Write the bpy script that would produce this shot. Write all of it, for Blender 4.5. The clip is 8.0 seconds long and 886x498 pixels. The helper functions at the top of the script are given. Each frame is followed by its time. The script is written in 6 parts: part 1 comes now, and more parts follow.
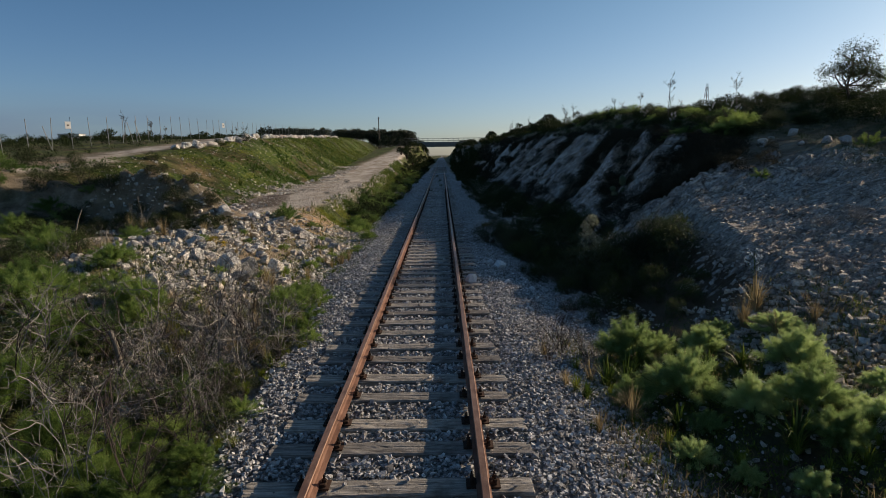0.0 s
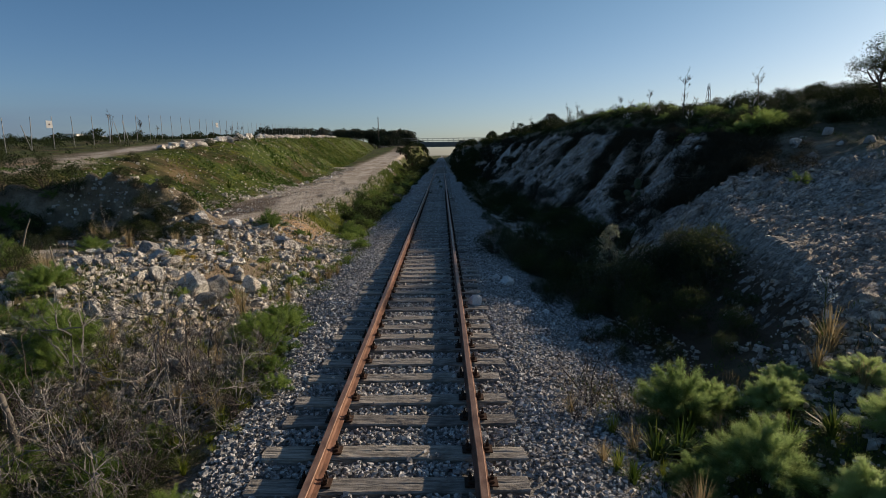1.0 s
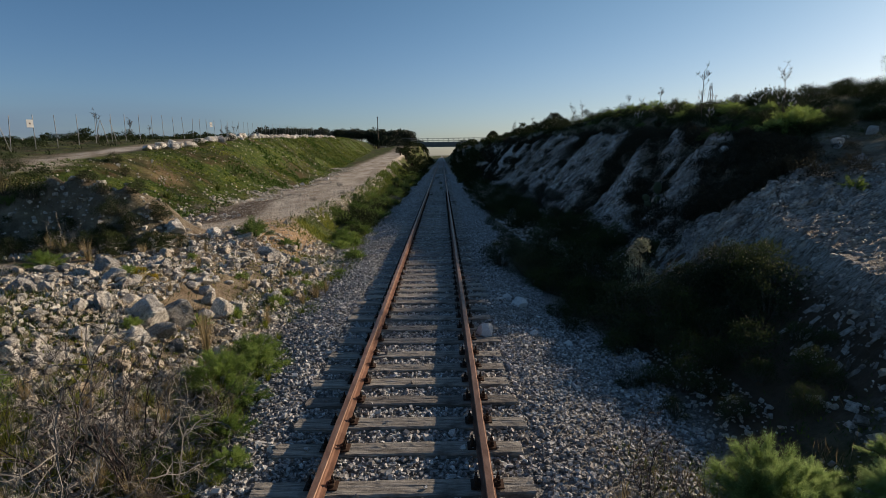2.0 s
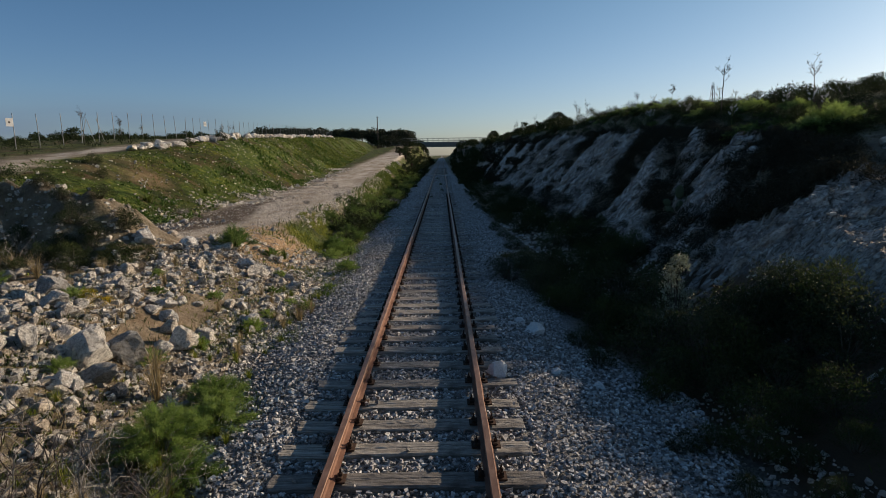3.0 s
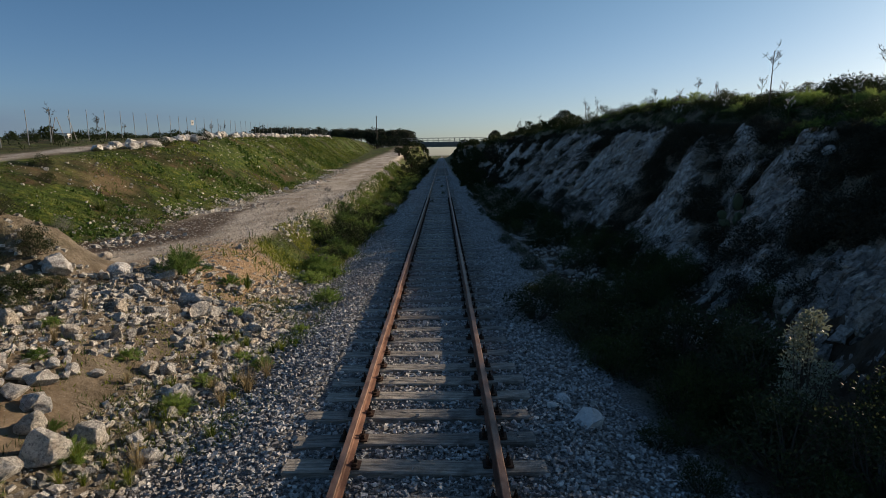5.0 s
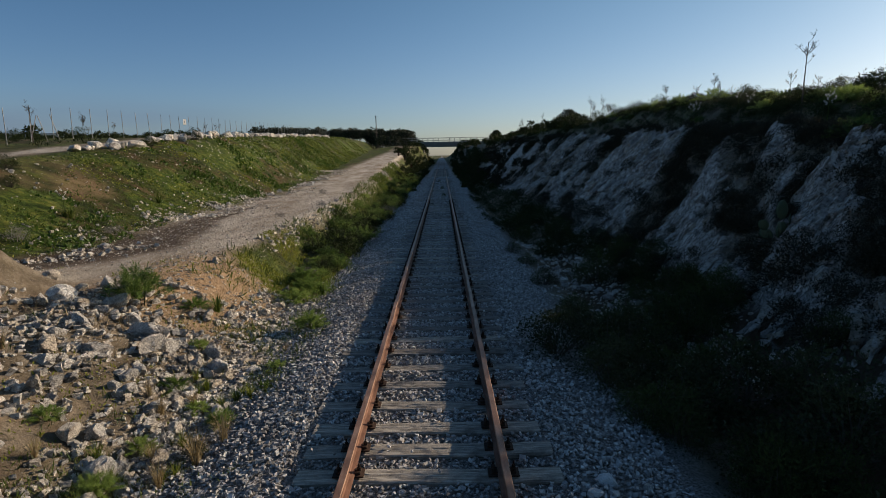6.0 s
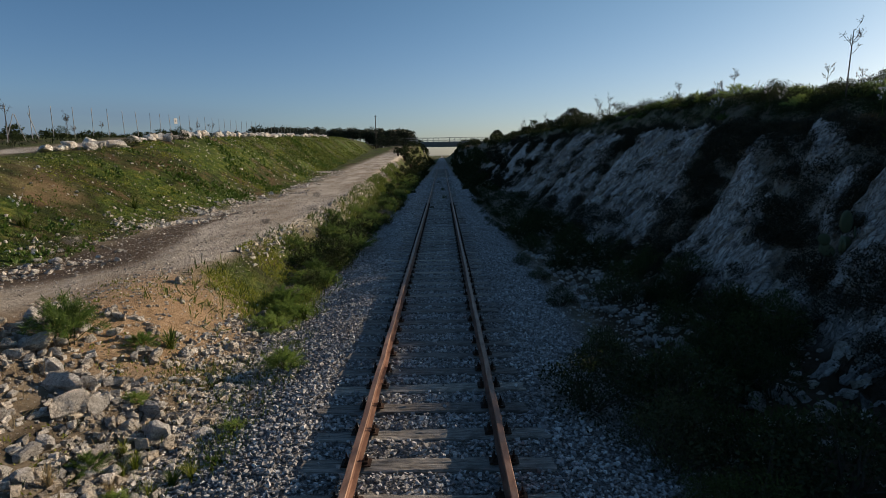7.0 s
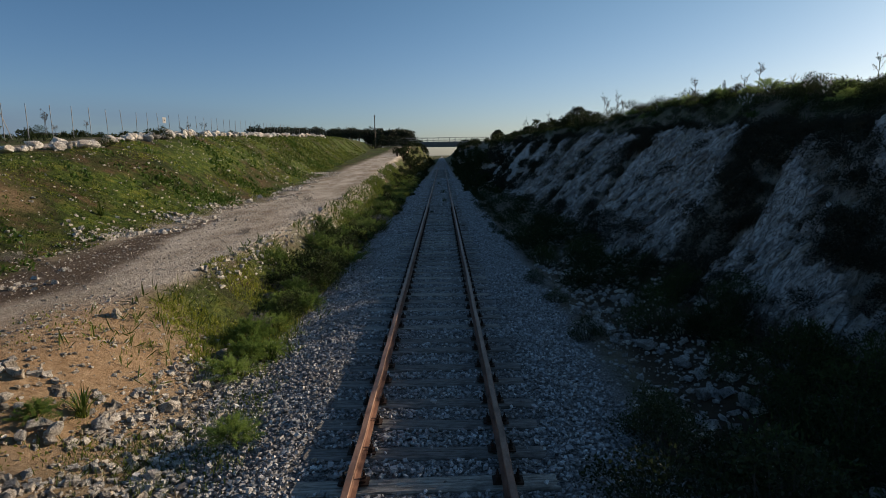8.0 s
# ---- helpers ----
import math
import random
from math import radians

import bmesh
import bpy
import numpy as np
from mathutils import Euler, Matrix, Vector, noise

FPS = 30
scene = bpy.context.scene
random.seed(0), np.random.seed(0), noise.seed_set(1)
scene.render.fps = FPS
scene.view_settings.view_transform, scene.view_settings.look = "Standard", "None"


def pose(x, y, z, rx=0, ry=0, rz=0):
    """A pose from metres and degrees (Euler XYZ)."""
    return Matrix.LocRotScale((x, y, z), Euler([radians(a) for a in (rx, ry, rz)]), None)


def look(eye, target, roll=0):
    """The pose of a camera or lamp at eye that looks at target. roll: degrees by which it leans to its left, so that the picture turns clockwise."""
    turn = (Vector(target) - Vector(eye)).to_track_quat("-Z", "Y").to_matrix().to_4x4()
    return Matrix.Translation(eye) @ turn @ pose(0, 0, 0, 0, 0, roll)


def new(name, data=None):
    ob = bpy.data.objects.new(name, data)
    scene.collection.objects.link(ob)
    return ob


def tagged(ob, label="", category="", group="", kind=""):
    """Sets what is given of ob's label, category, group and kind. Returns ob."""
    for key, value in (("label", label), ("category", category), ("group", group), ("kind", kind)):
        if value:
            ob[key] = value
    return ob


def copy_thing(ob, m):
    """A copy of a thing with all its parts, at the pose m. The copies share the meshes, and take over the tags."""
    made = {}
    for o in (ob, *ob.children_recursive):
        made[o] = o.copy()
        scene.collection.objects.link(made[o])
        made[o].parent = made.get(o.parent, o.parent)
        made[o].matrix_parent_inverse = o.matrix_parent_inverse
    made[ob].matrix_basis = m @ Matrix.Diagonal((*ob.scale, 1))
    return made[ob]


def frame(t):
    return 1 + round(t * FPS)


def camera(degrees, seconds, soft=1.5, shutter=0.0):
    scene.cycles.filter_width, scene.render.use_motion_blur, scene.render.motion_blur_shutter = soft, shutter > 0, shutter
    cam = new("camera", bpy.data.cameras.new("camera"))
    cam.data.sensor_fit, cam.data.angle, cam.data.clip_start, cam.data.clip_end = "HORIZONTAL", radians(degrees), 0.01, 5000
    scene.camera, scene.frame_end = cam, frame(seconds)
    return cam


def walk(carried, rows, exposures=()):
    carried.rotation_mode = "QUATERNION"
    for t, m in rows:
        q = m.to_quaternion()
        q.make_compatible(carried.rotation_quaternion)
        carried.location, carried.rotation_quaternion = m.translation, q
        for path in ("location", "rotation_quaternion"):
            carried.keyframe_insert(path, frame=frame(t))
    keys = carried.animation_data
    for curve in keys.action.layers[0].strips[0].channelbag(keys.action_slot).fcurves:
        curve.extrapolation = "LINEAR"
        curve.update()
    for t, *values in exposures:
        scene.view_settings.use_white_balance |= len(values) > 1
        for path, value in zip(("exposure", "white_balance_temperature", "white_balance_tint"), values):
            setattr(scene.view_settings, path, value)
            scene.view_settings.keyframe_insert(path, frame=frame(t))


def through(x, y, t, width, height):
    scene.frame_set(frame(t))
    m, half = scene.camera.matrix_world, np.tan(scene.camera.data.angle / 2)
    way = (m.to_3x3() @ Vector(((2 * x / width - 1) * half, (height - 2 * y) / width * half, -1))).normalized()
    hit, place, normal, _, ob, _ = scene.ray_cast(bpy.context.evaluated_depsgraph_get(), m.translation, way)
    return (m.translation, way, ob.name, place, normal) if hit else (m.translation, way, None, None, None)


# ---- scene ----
cam = camera(77.1, 8.0, 0.35)
PATH = [
    (0.0, 0.425, 0.338, 2.874, 80.32, 0.76, -0.11),
    (0.5, 0.446, 1.222, 2.892, 80.32, 0.76, -0.11),
    (1.0, 0.436, 2.104, 2.915, 80.32, 0.76, -0.11),
    (1.5, 0.409, 2.989, 2.938, 80.32, 0.76, -0.11),
    (3.0, 0.334, 5.511, 2.977, 80.32, 0.76, -0.11),
    (3.5, 0.317, 6.314, 2.987, 80.32, 0.76, -0.11),
    (4.0, 0.290, 7.124, 2.999, 80.32, 0.76, -0.11),
    (4.5, 0.265, 7.910, 3.005, 80.32, 0.76, -0.11),
    (6.0, 0.195, 10.479, 3.043, 80.32, 0.76, -0.11),
    (6.5, 0.180, 11.400, 3.062, 80.32, 0.76, -0.11),
    (7.0, 0.160, 12.385, 3.077, 80.32, 0.76, -0.11),
    (7.5, 0.148, 13.428, 3.092, 80.32, 0.76, -0.11),
    (8.0, 0.150, 14.548, 3.122, 80.32, 0.76, -0.11),
]
walk(cam, [(t, pose(*row)) for t, *row in PATH], [(0.0, 0.07, 6780, 15), (8.0, 0.07, 6780, 15)])

# ---- light ----
SUN_AZ, SUN_EL = radians(59.0), radians(17.8)      # clockwise from +y, above the horizon
world = bpy.data.worlds.new("sky")
scene.world = world
world.use_nodes = True
wn = world.node_tree.nodes
sky = wn.new("ShaderNodeTexSky")
sky.sky_type, sky.sun_disc = "NISHITA", False
sky.sun_elevation, sky.sun_rotation = SUN_EL, SUN_AZ
sky.air_density, sky.dust_density, sky.ozone_density = 1.0, 0.55, 2.8
wl = world.node_tree.links
# a thin bank of cloud low over the sea, on the left
tc, axes, mist = wn.new("ShaderNodeTexCoord"), wn.new("ShaderNodeSeparateXYZ"), wn.new("ShaderNodeTexNoise")
wl.new(tc.outputs["Generated"], axes.inputs[0])
squash = wn.new("ShaderNodeMapping")
squash.inputs["Scale"].default_value = (2.0, 2.0, 16.0)
wl.new(tc.outputs["Generated"], squash.inputs[0])
wl.new(squash.outputs[0], mist.inputs["Vector"])
mist.inputs["Scale"].default_value, mist.inputs["Detail"].default_value = 2.2, 5.0
low, west, cloud = wn.new("ShaderNodeMapRange"), wn.new("ShaderNodeMapRange"), wn.new("ShaderNodeMix")
wl.new(axes.outputs["Z"], low.inputs[0])
wl.new(axes.outputs["X"], west.inputs[0])
for n, a, b in ((low, 0.11, 0.03), (west, -0.2, -0.5)):
    n.interpolation_type = "SMOOTHSTEP"
    n.inputs[1].default_value, n.inputs[2].default_value = a, b
cover = wn.new("ShaderNodeMath")
cover.operation = "MULTIPLY"
wl.new(low.outputs[0], cover.inputs[0])
wl.new(west.outputs[0], cover.inputs[1])
ragged = wn.new("ShaderNodeMath")
ragged.operation = "MULTIPLY"
wl.new(cover.outputs[0], ragged.inputs[0])
wl.new(mist.outputs["Fac"], ragged.inputs[1])
cloud.data_type, cloud.blend_type = "RGBA", "MIX"
wl.new(ragged.outputs[0], cloud.inputs[0])
# the haze thins upward
rise, depth, tinted = wn.new("ShaderNodeMapRange"), wn.new("ShaderNodeMix"), wn.new("ShaderNodeMix")
rise.interpolation_type = "SMOOTHSTEP"
rise.inputs[1].default_value, rise.inputs[2].default_value = -0.02, 0.34
wl.new(axes.outputs["Z"], rise.inputs[0])
depth.data_type = tinted.data_type = "RGBA"
tinted.blend_type = "MULTIPLY"
depth.inputs[6].default_value, depth.inputs[7].default_value = (0.89, 0.98, 1.22, 1), (0.69, 0.92, 1.0, 1)
wl.new(rise.outputs[0], depth.inputs[0])
tinted.inputs[0].default_value = 1.0
wl.new(sky.outputs[0], tinted.inputs[6])
wl.new(depth.outputs[2], tinted.inputs[7])
# whiter on the sun's side
side, glare, washed = wn.new("ShaderNodeMapRange"), wn.new("ShaderNodeMix"), wn.new("ShaderNodeMix")
side.interpolation_type = "SMOOTHSTEP"
side.inputs[1].default_value, side.inputs[2].default_value = -0.6, 0.5
wl.new(axes.outputs["X"], side.inputs[0])
glare.data_type = washed.data_type = "RGBA"
washed.blend_type = "MULTIPLY"
glare.inputs[6].default_value, glare.inputs[7].default_value = (0.86, 0.97, 1.05, 1), (1.14, 1.10, 1.04, 1)
wl.new(side.outputs[0], glare.inputs[0])
washed.inputs[0].default_value = 1.0
wl.new(tinted.outputs[2], washed.inputs[6])
wl.new(glare.outputs[2], washed.inputs[7])
wl.new(washed.outputs[2], cloud.inputs[6])
cloud.inputs[7].default_value = (1.6, 2.3, 3.7, 1)
wl.new(cloud.outputs[2], wn["Background"].inputs[0])
wn["Background"].inputs[1].default_value = 0.079
lamp = bpy.data.lights.new("sun", "SUN")
lamp.energy, lamp.angle, lamp.color = 5.0, radians(0.55), (1.0, 0.84, 0.63)
sun = new("sun", lamp)
sun.matrix_world = look((0, 0, 0), (-math.sin(SUN_AZ) * math.cos(SUN_EL), -math.cos(SUN_AZ) * math.cos(SUN_EL), -math.sin(SUN_EL)))
sun.location = (60, 30, 40)


# ---- number helpers ----
def smooth(a, b, v):
    t = np.clip((np.asarray(v, float) - a) / (b - a), 0, 1)
    return t * t * (3 - 2 * t)


def vnoise(x, y, seed=0):
    x, y = np.asarray(x, float), np.asarray(y, float)
    xi, yi = np.floor(x), np.floor(y)
    fx, fy = x - xi, y - yi
    fx, fy = fx * fx * (3 - 2 * fx), fy * fy * (3 - 2 * fy)

    def h(a, b):
        s = np.sin(a * 12.9898 + b * 78.233 + seed * 37.719) * 43758.5453
        return s - np.floor(s)
    top = h(xi, yi) * (1 - fx) + h(xi + 1, yi) * fx
    low = h(xi, yi + 1) * (1 - fx) + h(xi + 1, yi + 1) * fx
    return top * (1 - fy) + low * fy


def fbm(x, y, seed=0, octaves=4):
    total, amp = 0.0, 0.5
    for k in range(octaves):
        total = total + amp * (vnoise(x * 2 ** k, y * 2 ** k, seed + k) - 0.5) * 2
        amp *= 0.5
    return total


def cells(x, y, seed=0):
    """Random value and edge nearness of the jittered cell that holds each point."""
    xi, yi = np.floor(x), np.floor(y)
    best, second, val = np.full(np.shape(x), 9.0), np.full(np.shape(x), 9.0), np.zeros(np.shape(x))
    tx, ty = np.zeros(np.shape(x)), np.zeros(np.shape(x))

    def h(a, b, k):
        s = np.sin(a * 127.1 + b * 311.7 + (seed + k) * 74.7) * 43758.5453
        return s - np.floor(s)
    for i in (-1, 0, 1):
        for j in (-1, 0, 1):
            a, b = xi + i, yi + j
            dx, dy = a + h(a, b, 1) - x, b + h(a, b, 2) - y
            d = np.hypot(dx, dy)
            near = d < best
            second = np.where(near, best, np.minimum(second, d))
            val, tx, ty = np.where(near, h(a, b, 3), val), np.where(near, dx, tx), np.where(near, dy, ty)
            best = np.where(near, d, best)
    return val, second - best, tx, ty


# ---- the lie of the land: z of the ground at x, y ----
def road_level(y):
    return 0.72 + 0.03 * np.clip(y - 45, 0, 110)


def toe(y):
    """Distance left of the track at which the green slope begins."""
    return 9.7 + 0.075 * np.clip(y - 46, 0, 300) + 0.55 * np.clip(25 - y, 0, 40) - 0.9 * smooth(32, 25, y)


def verge(y):
    """Distance left of the track of the road's cut edge."""
    return 5.2 + 0.028 * np.clip(y - 38, 0, 300)


def plateau(y):
    return np.interp(y, [5, 20, 34, 37, 49, 106, 160, 220], [1.6, 2.4, 3.2, 3.45, 4.4, 6.2, 7.5, 8.0])


def left_ground(u, y):
    step = 2.6 - 1.2 * smooth(20, 26, y) - 0.3 * smooth(26, 31, y) + 1.6 * smooth(46, 75, y)
    low = -0.24 + (road_level(y) + 0.24) * smooth(verge(y) - step, verge(y) + 0.35 * step - 0.3, u)
    rise = smooth(toe(y), toe(y) + 6.4, u + 0.5 * fbm(u * 0.3, y * 0.3, 3))
    z = low + (plateau(y) - road_level(y)) * rise
    z = z - 0.014 * np.clip(u - 30, 0, 300) * smooth(10, 60, y)
    berm = smooth(6.3, 8.0, u) * smooth(22, 13, u) * np.exp(-((y - 18.3 - 0.06 * u) / np.where(y < 18.3 + 0.06 * u, 0.85, 1.7)) ** 2)
    sand = np.exp(-((u - 4.9) / 1.1) ** 2 - ((y - 21.9) / 1.5) ** 2)
    heap = np.exp(-((u - 5.9) / 1.0) ** 2 - ((y - 11.2) / 1.6) ** 2)
    return z + 1.35 * berm * (1 + 0.5 * fbm(u * 0.8, y * 0.8, 8) + 0.3 * fbm(u * 2.6, y * 2.6, 9, 3)) + 0.12 * sand + 0.35 * heap


def cliff_top(y):
    return np.interp(y, [4, 9, 13, 16, 19, 22, 30, 45, 100, 200], [0.1, 0.45, 1.2, 1.7, 2.6, 3.3, 3.6, 3.8, 4.6, 5.4])


def ridge_top(y):
    return np.interp(y, [0, 6, 12, 15, 17, 20.5, 27, 31.5, 33, 37, 45, 62, 93, 140], [0.3, 0.6, 1.3, 2.45, 2.95, 3.5, 4.4, 4.75, 4.9, 5.3, 5.55, 5.55, 5.85, 6.2])


def right_ground(x, y):
    floor = -0.28 - 0.3 * smooth(2.6, 4.2, x) * smooth(10, 20, y)
    foot = 5.0 + 0.7 * smooth(12, 20, y) + 0.5 * fbm(y * 0.25, x * 0.05, 5)
    head = foot + 1.6 + 2.8 * smooth(13, 22, y)
    t = np.clip((x - foot) / (head - foot), 0, 1)
    z = floor + (cliff_top(y) - floor) * (0.65 * t + 0.35 * t * t * (3 - 2 * t))
    talus = 0.35 * smooth(3.2, foot, x) * smooth(head, foot, x)
    z = z + talus + (ridge_top(y) - cliff_top(y)) * smooth(head + 0.1, 12.7, x)
    z = z + 0.75 * smooth(12.7, 17.5, x) * smooth(40, 29, y) * smooth(11, 21, y)
    return z + 0.7 * smooth(16, 28, x) * fbm(x * 0.06, y * 0.06, 12) - 0.05 * np.clip(x - 22, 0, 60)


def rock_mask(x, y):
    foot = 5.0 + 0.7 * smooth(12, 20, y)
    head = foot + 1.9 + 3.2 * smooth(13, 22, y)
    m = smooth(foot - 0.7, foot + 0.4, x) * smooth(head + 1.0, head - 0.2, x)
    near = smooth(18.5, 15, y) * smooth(foot + 0.2, foot + 1.6, x) * smooth(14.0, 10.5, x)
    return np.maximum(m, near) * smooth(7.5, 10.0, y)


GULLIES = ((19.1, 1.6, 7.3), (23.0, 0.12, 6.4), (26.2, 0.15, 7.6), (29.6, 1.2, 5.8), (40.0, 0.6, 5.8), (48.0, 0.7, 5.8), (54.0, 0.6, 5.8), (60.5, 0.9, 5.8), (69.0, 0.8, 5.8), (78.0, 1.0, 5.8), (89.0, 1.2, 5.8))


def along(x, y):
    """Where the gully through x, y crosses the middle of the cut: the gullies run slantwise up the face."""
    return y - 0.8 * (x - 8.0)


def gully(x, y):
    """1 in the scrub-filled gullies between the ribs of rock, 0 on the ribs."""
    x, y = np.asarray(x, float), np.asarray(y, float)
    s, deep = along(x, y) + 0.8 * fbm(x * 0.5, y * 0.5, 28, 4), 0.0
    for mid, wide, low in GULLIES:
        w = wide * (0.75 + 0.14 * np.clip(x - 6, 0, 5))
        deep = np.maximum(deep, smooth(w + 0.45, w - 0.25, np.abs(s - mid)) * smooth(low - 0.5, low + 0.3, x))
    tufts = smooth(0.25, 0.4, fbm(along(x, y) * 0.5, x * 0.42, 29, 3)) * smooth(19, 23, y)
    crest = smooth(9.7, 11.1, x + 0.9 * fbm(x * 0.5, y * 0.5, 30, 3)) * smooth(17, 21, y)
    return np.maximum(deep, np.maximum(0.85 * tufts, crest))


def ground_z(x, y):
    x, y = np.asarray(x, float), np.asarray(y, float)
    bed = -0.07 - 0.19 * smooth(1.5, 2.9, np.abs(x))
    far = smooth(60, 300, np.abs(x)) + smooth(230, 420, y)
    w = smooth(2.3, 3.2, np.abs(x))
    z = bed * (1 - w) + np.where(x < 0, left_ground(-x, y), right_ground(x, y)) * w
    rock = rock_mask(x, y) * (x > 0)
    wx, wy = x + 0.25 * fbm(x * 1.3, y * 1.3, 22, 2), y + 0.2 * fbm(x * 1.1, y * 1.7, 23, 2)
    bed, run = (wy - 0.3 * wx) * 0.958, (wx + 0.3 * wy) * 0.958
    slab, edge, tx, ty = cells(bed * 2.4, run * 0.8, 31)
    chip, crack, cx, cy = cells(bed * 6.5, run * 2.6, 32)
    steep = smooth(13.5, 17, y)
    dip = bed * 1.7 + 0.5 * fbm(x * 0.5, y * 0.5, 24, 3)
    saw = dip - np.floor(dip)
    fine = bed * 5.6 + 0.7 * fbm(x * 0.9, y * 0.9, 25, 2)
    fine = fine - np.floor(fine)
    relief = 0.12 - (0.08 + 0.2 * steep) * gully(x, y) + (0.05 + 0.10 * steep) * (slab - 0.5 + 0.5 * tx + 0.35 * ty) + (0.04 + 0.09 * steep) * (chip - 0.5 + 0.5 * cx)
    relief = relief + steep * (0.2 * (saw - 0.5) + 0.15 * (fine - 0.5)) * (0.5 + 0.8 * vnoise(x * 0.7, y * 0.6, 26))
    relief = relief - 0.10 * steep * smooth(0.12, 0.0, edge) - 0.03 * smooth(0.15, 0.0, crack)
    z = z + rock * relief
    rough = smooth(2.4, 3.6, np.abs(x)) * (1 - rock)
    road = smooth(verge(y), verge(y) + 0.5, -x) * smooth(toe(y) + 0.3, toe(y) - 0.5, -x) * smooth(19, 22, y)
    z = z + rough * (1 - 0.8 * road) * (0.10 * fbm(x * 0.9, y * 0.9, 41, 3) + 0.05 * fbm(x * 4, y * 4, 43, 2)) + road * 0.02 * fbm(x * 1.2, y * 0.5, 47, 3)
    near_bridge = smooth(150, 183, y) * smooth(250, 205, y) * smooth(3.4, 6.8, np.abs(x)) * smooth(26, 14, np.abs(x))
    z = z + near_bridge * np.maximum(0, 5.6 + 0.8 * fbm(x * 0.3, y * 0.15, 49, 3) - z)
    return z * (1 - np.clip(smooth(330, 900, y) + smooth(500, 1200, np.abs(x)), 0, 1)) - 6 * smooth(400, 1500, y)


# ---- node material helpers ----
def material(name, rough=0.8, metal=0.0, spec=0.3):
    m = bpy.data.materials.new(name)
    m.use_nodes = True
    b = m.node_tree.nodes["Principled BSDF"]
    b.inputs["Roughness"].default_value, b.inputs["Metallic"].default_value = rough, metal
    b.inputs["Specular IOR Level"].default_value = spec
    return m, m.node_tree, b


def node(nt, kind, **sets):
    n = nt.nodes.new(kind)
    for key, value in sets.items():
        if key in n.inputs:
            n.inputs[key].default_value = value
    return n


def coords(nt, scale=(1, 1, 1), space="Object"):
    tc, mp = nt.nodes.new("ShaderNodeTexCoord"), nt.nodes.new("ShaderNodeMapping")
    mp.inputs["Scale"].default_value = scale
    nt.links.new(tc.outputs[space], mp.inputs["Vector"])
    return mp.outputs[0]


def grain(nt, scale, detail=5.0, rough=0.6, vec=None, distort=0.0):
    n = node(nt, "ShaderNodeTexNoise", Scale=scale, Detail=detail, Roughness=rough, Distortion=distort)
    if vec is not None:
        nt.links.new(vec, n.inputs["Vector"])
    return n.outputs["Fac"]


def ramp(nt, fac, *stops):
    r = nt.nodes.new("ShaderNodeValToRGB")
    e = r.color_ramp.elements
    while len(e) < len(stops):
        e.new(0.5)
    for k, (p, c) in enumerate(stops):
        e[k].position, e[k].color = p, (*c, 1) if len(c) == 3 else c
    nt.links.new(fac, r.inputs[0])
    return r.outputs[0]


def blend(nt, fac, a, b, mode="MIX"):
    m = nt.nodes.new("ShaderNodeMix")
    m.data_type, m.blend_type = "RGBA", mode
    for socket, value in ((m.inputs[0], fac), (m.inputs[6], a), (m.inputs[7], b)):
        if isinstance(value, (int, float)):
            socket.default_value = value
        elif isinstance(value, tuple):
            socket.default_value = (*value, 1)
        else:
            nt.links.new(value, socket)
    return m.outputs[2]


def bump(nt, b, height, strength=0.5, distance=0.02):
    n = node(nt, "ShaderNodeBump", Strength=strength, Distance=distance)
    nt.links.new(height, n.inputs["Height"])
    nt.links.new(n.outputs[0], b.inputs["Normal"])


def attribute(nt, name):
    n = nt.nodes.new("ShaderNodeAttribute")
    n.attribute_name = name
    return n.outputs["Fac"]


def chance(nt, island=False):
    return nt.nodes.new("ShaderNodeNewGeometry").outputs["Random Per Island"] if island else nt.nodes.new("ShaderNodeObjectInfo").outputs["Random"]


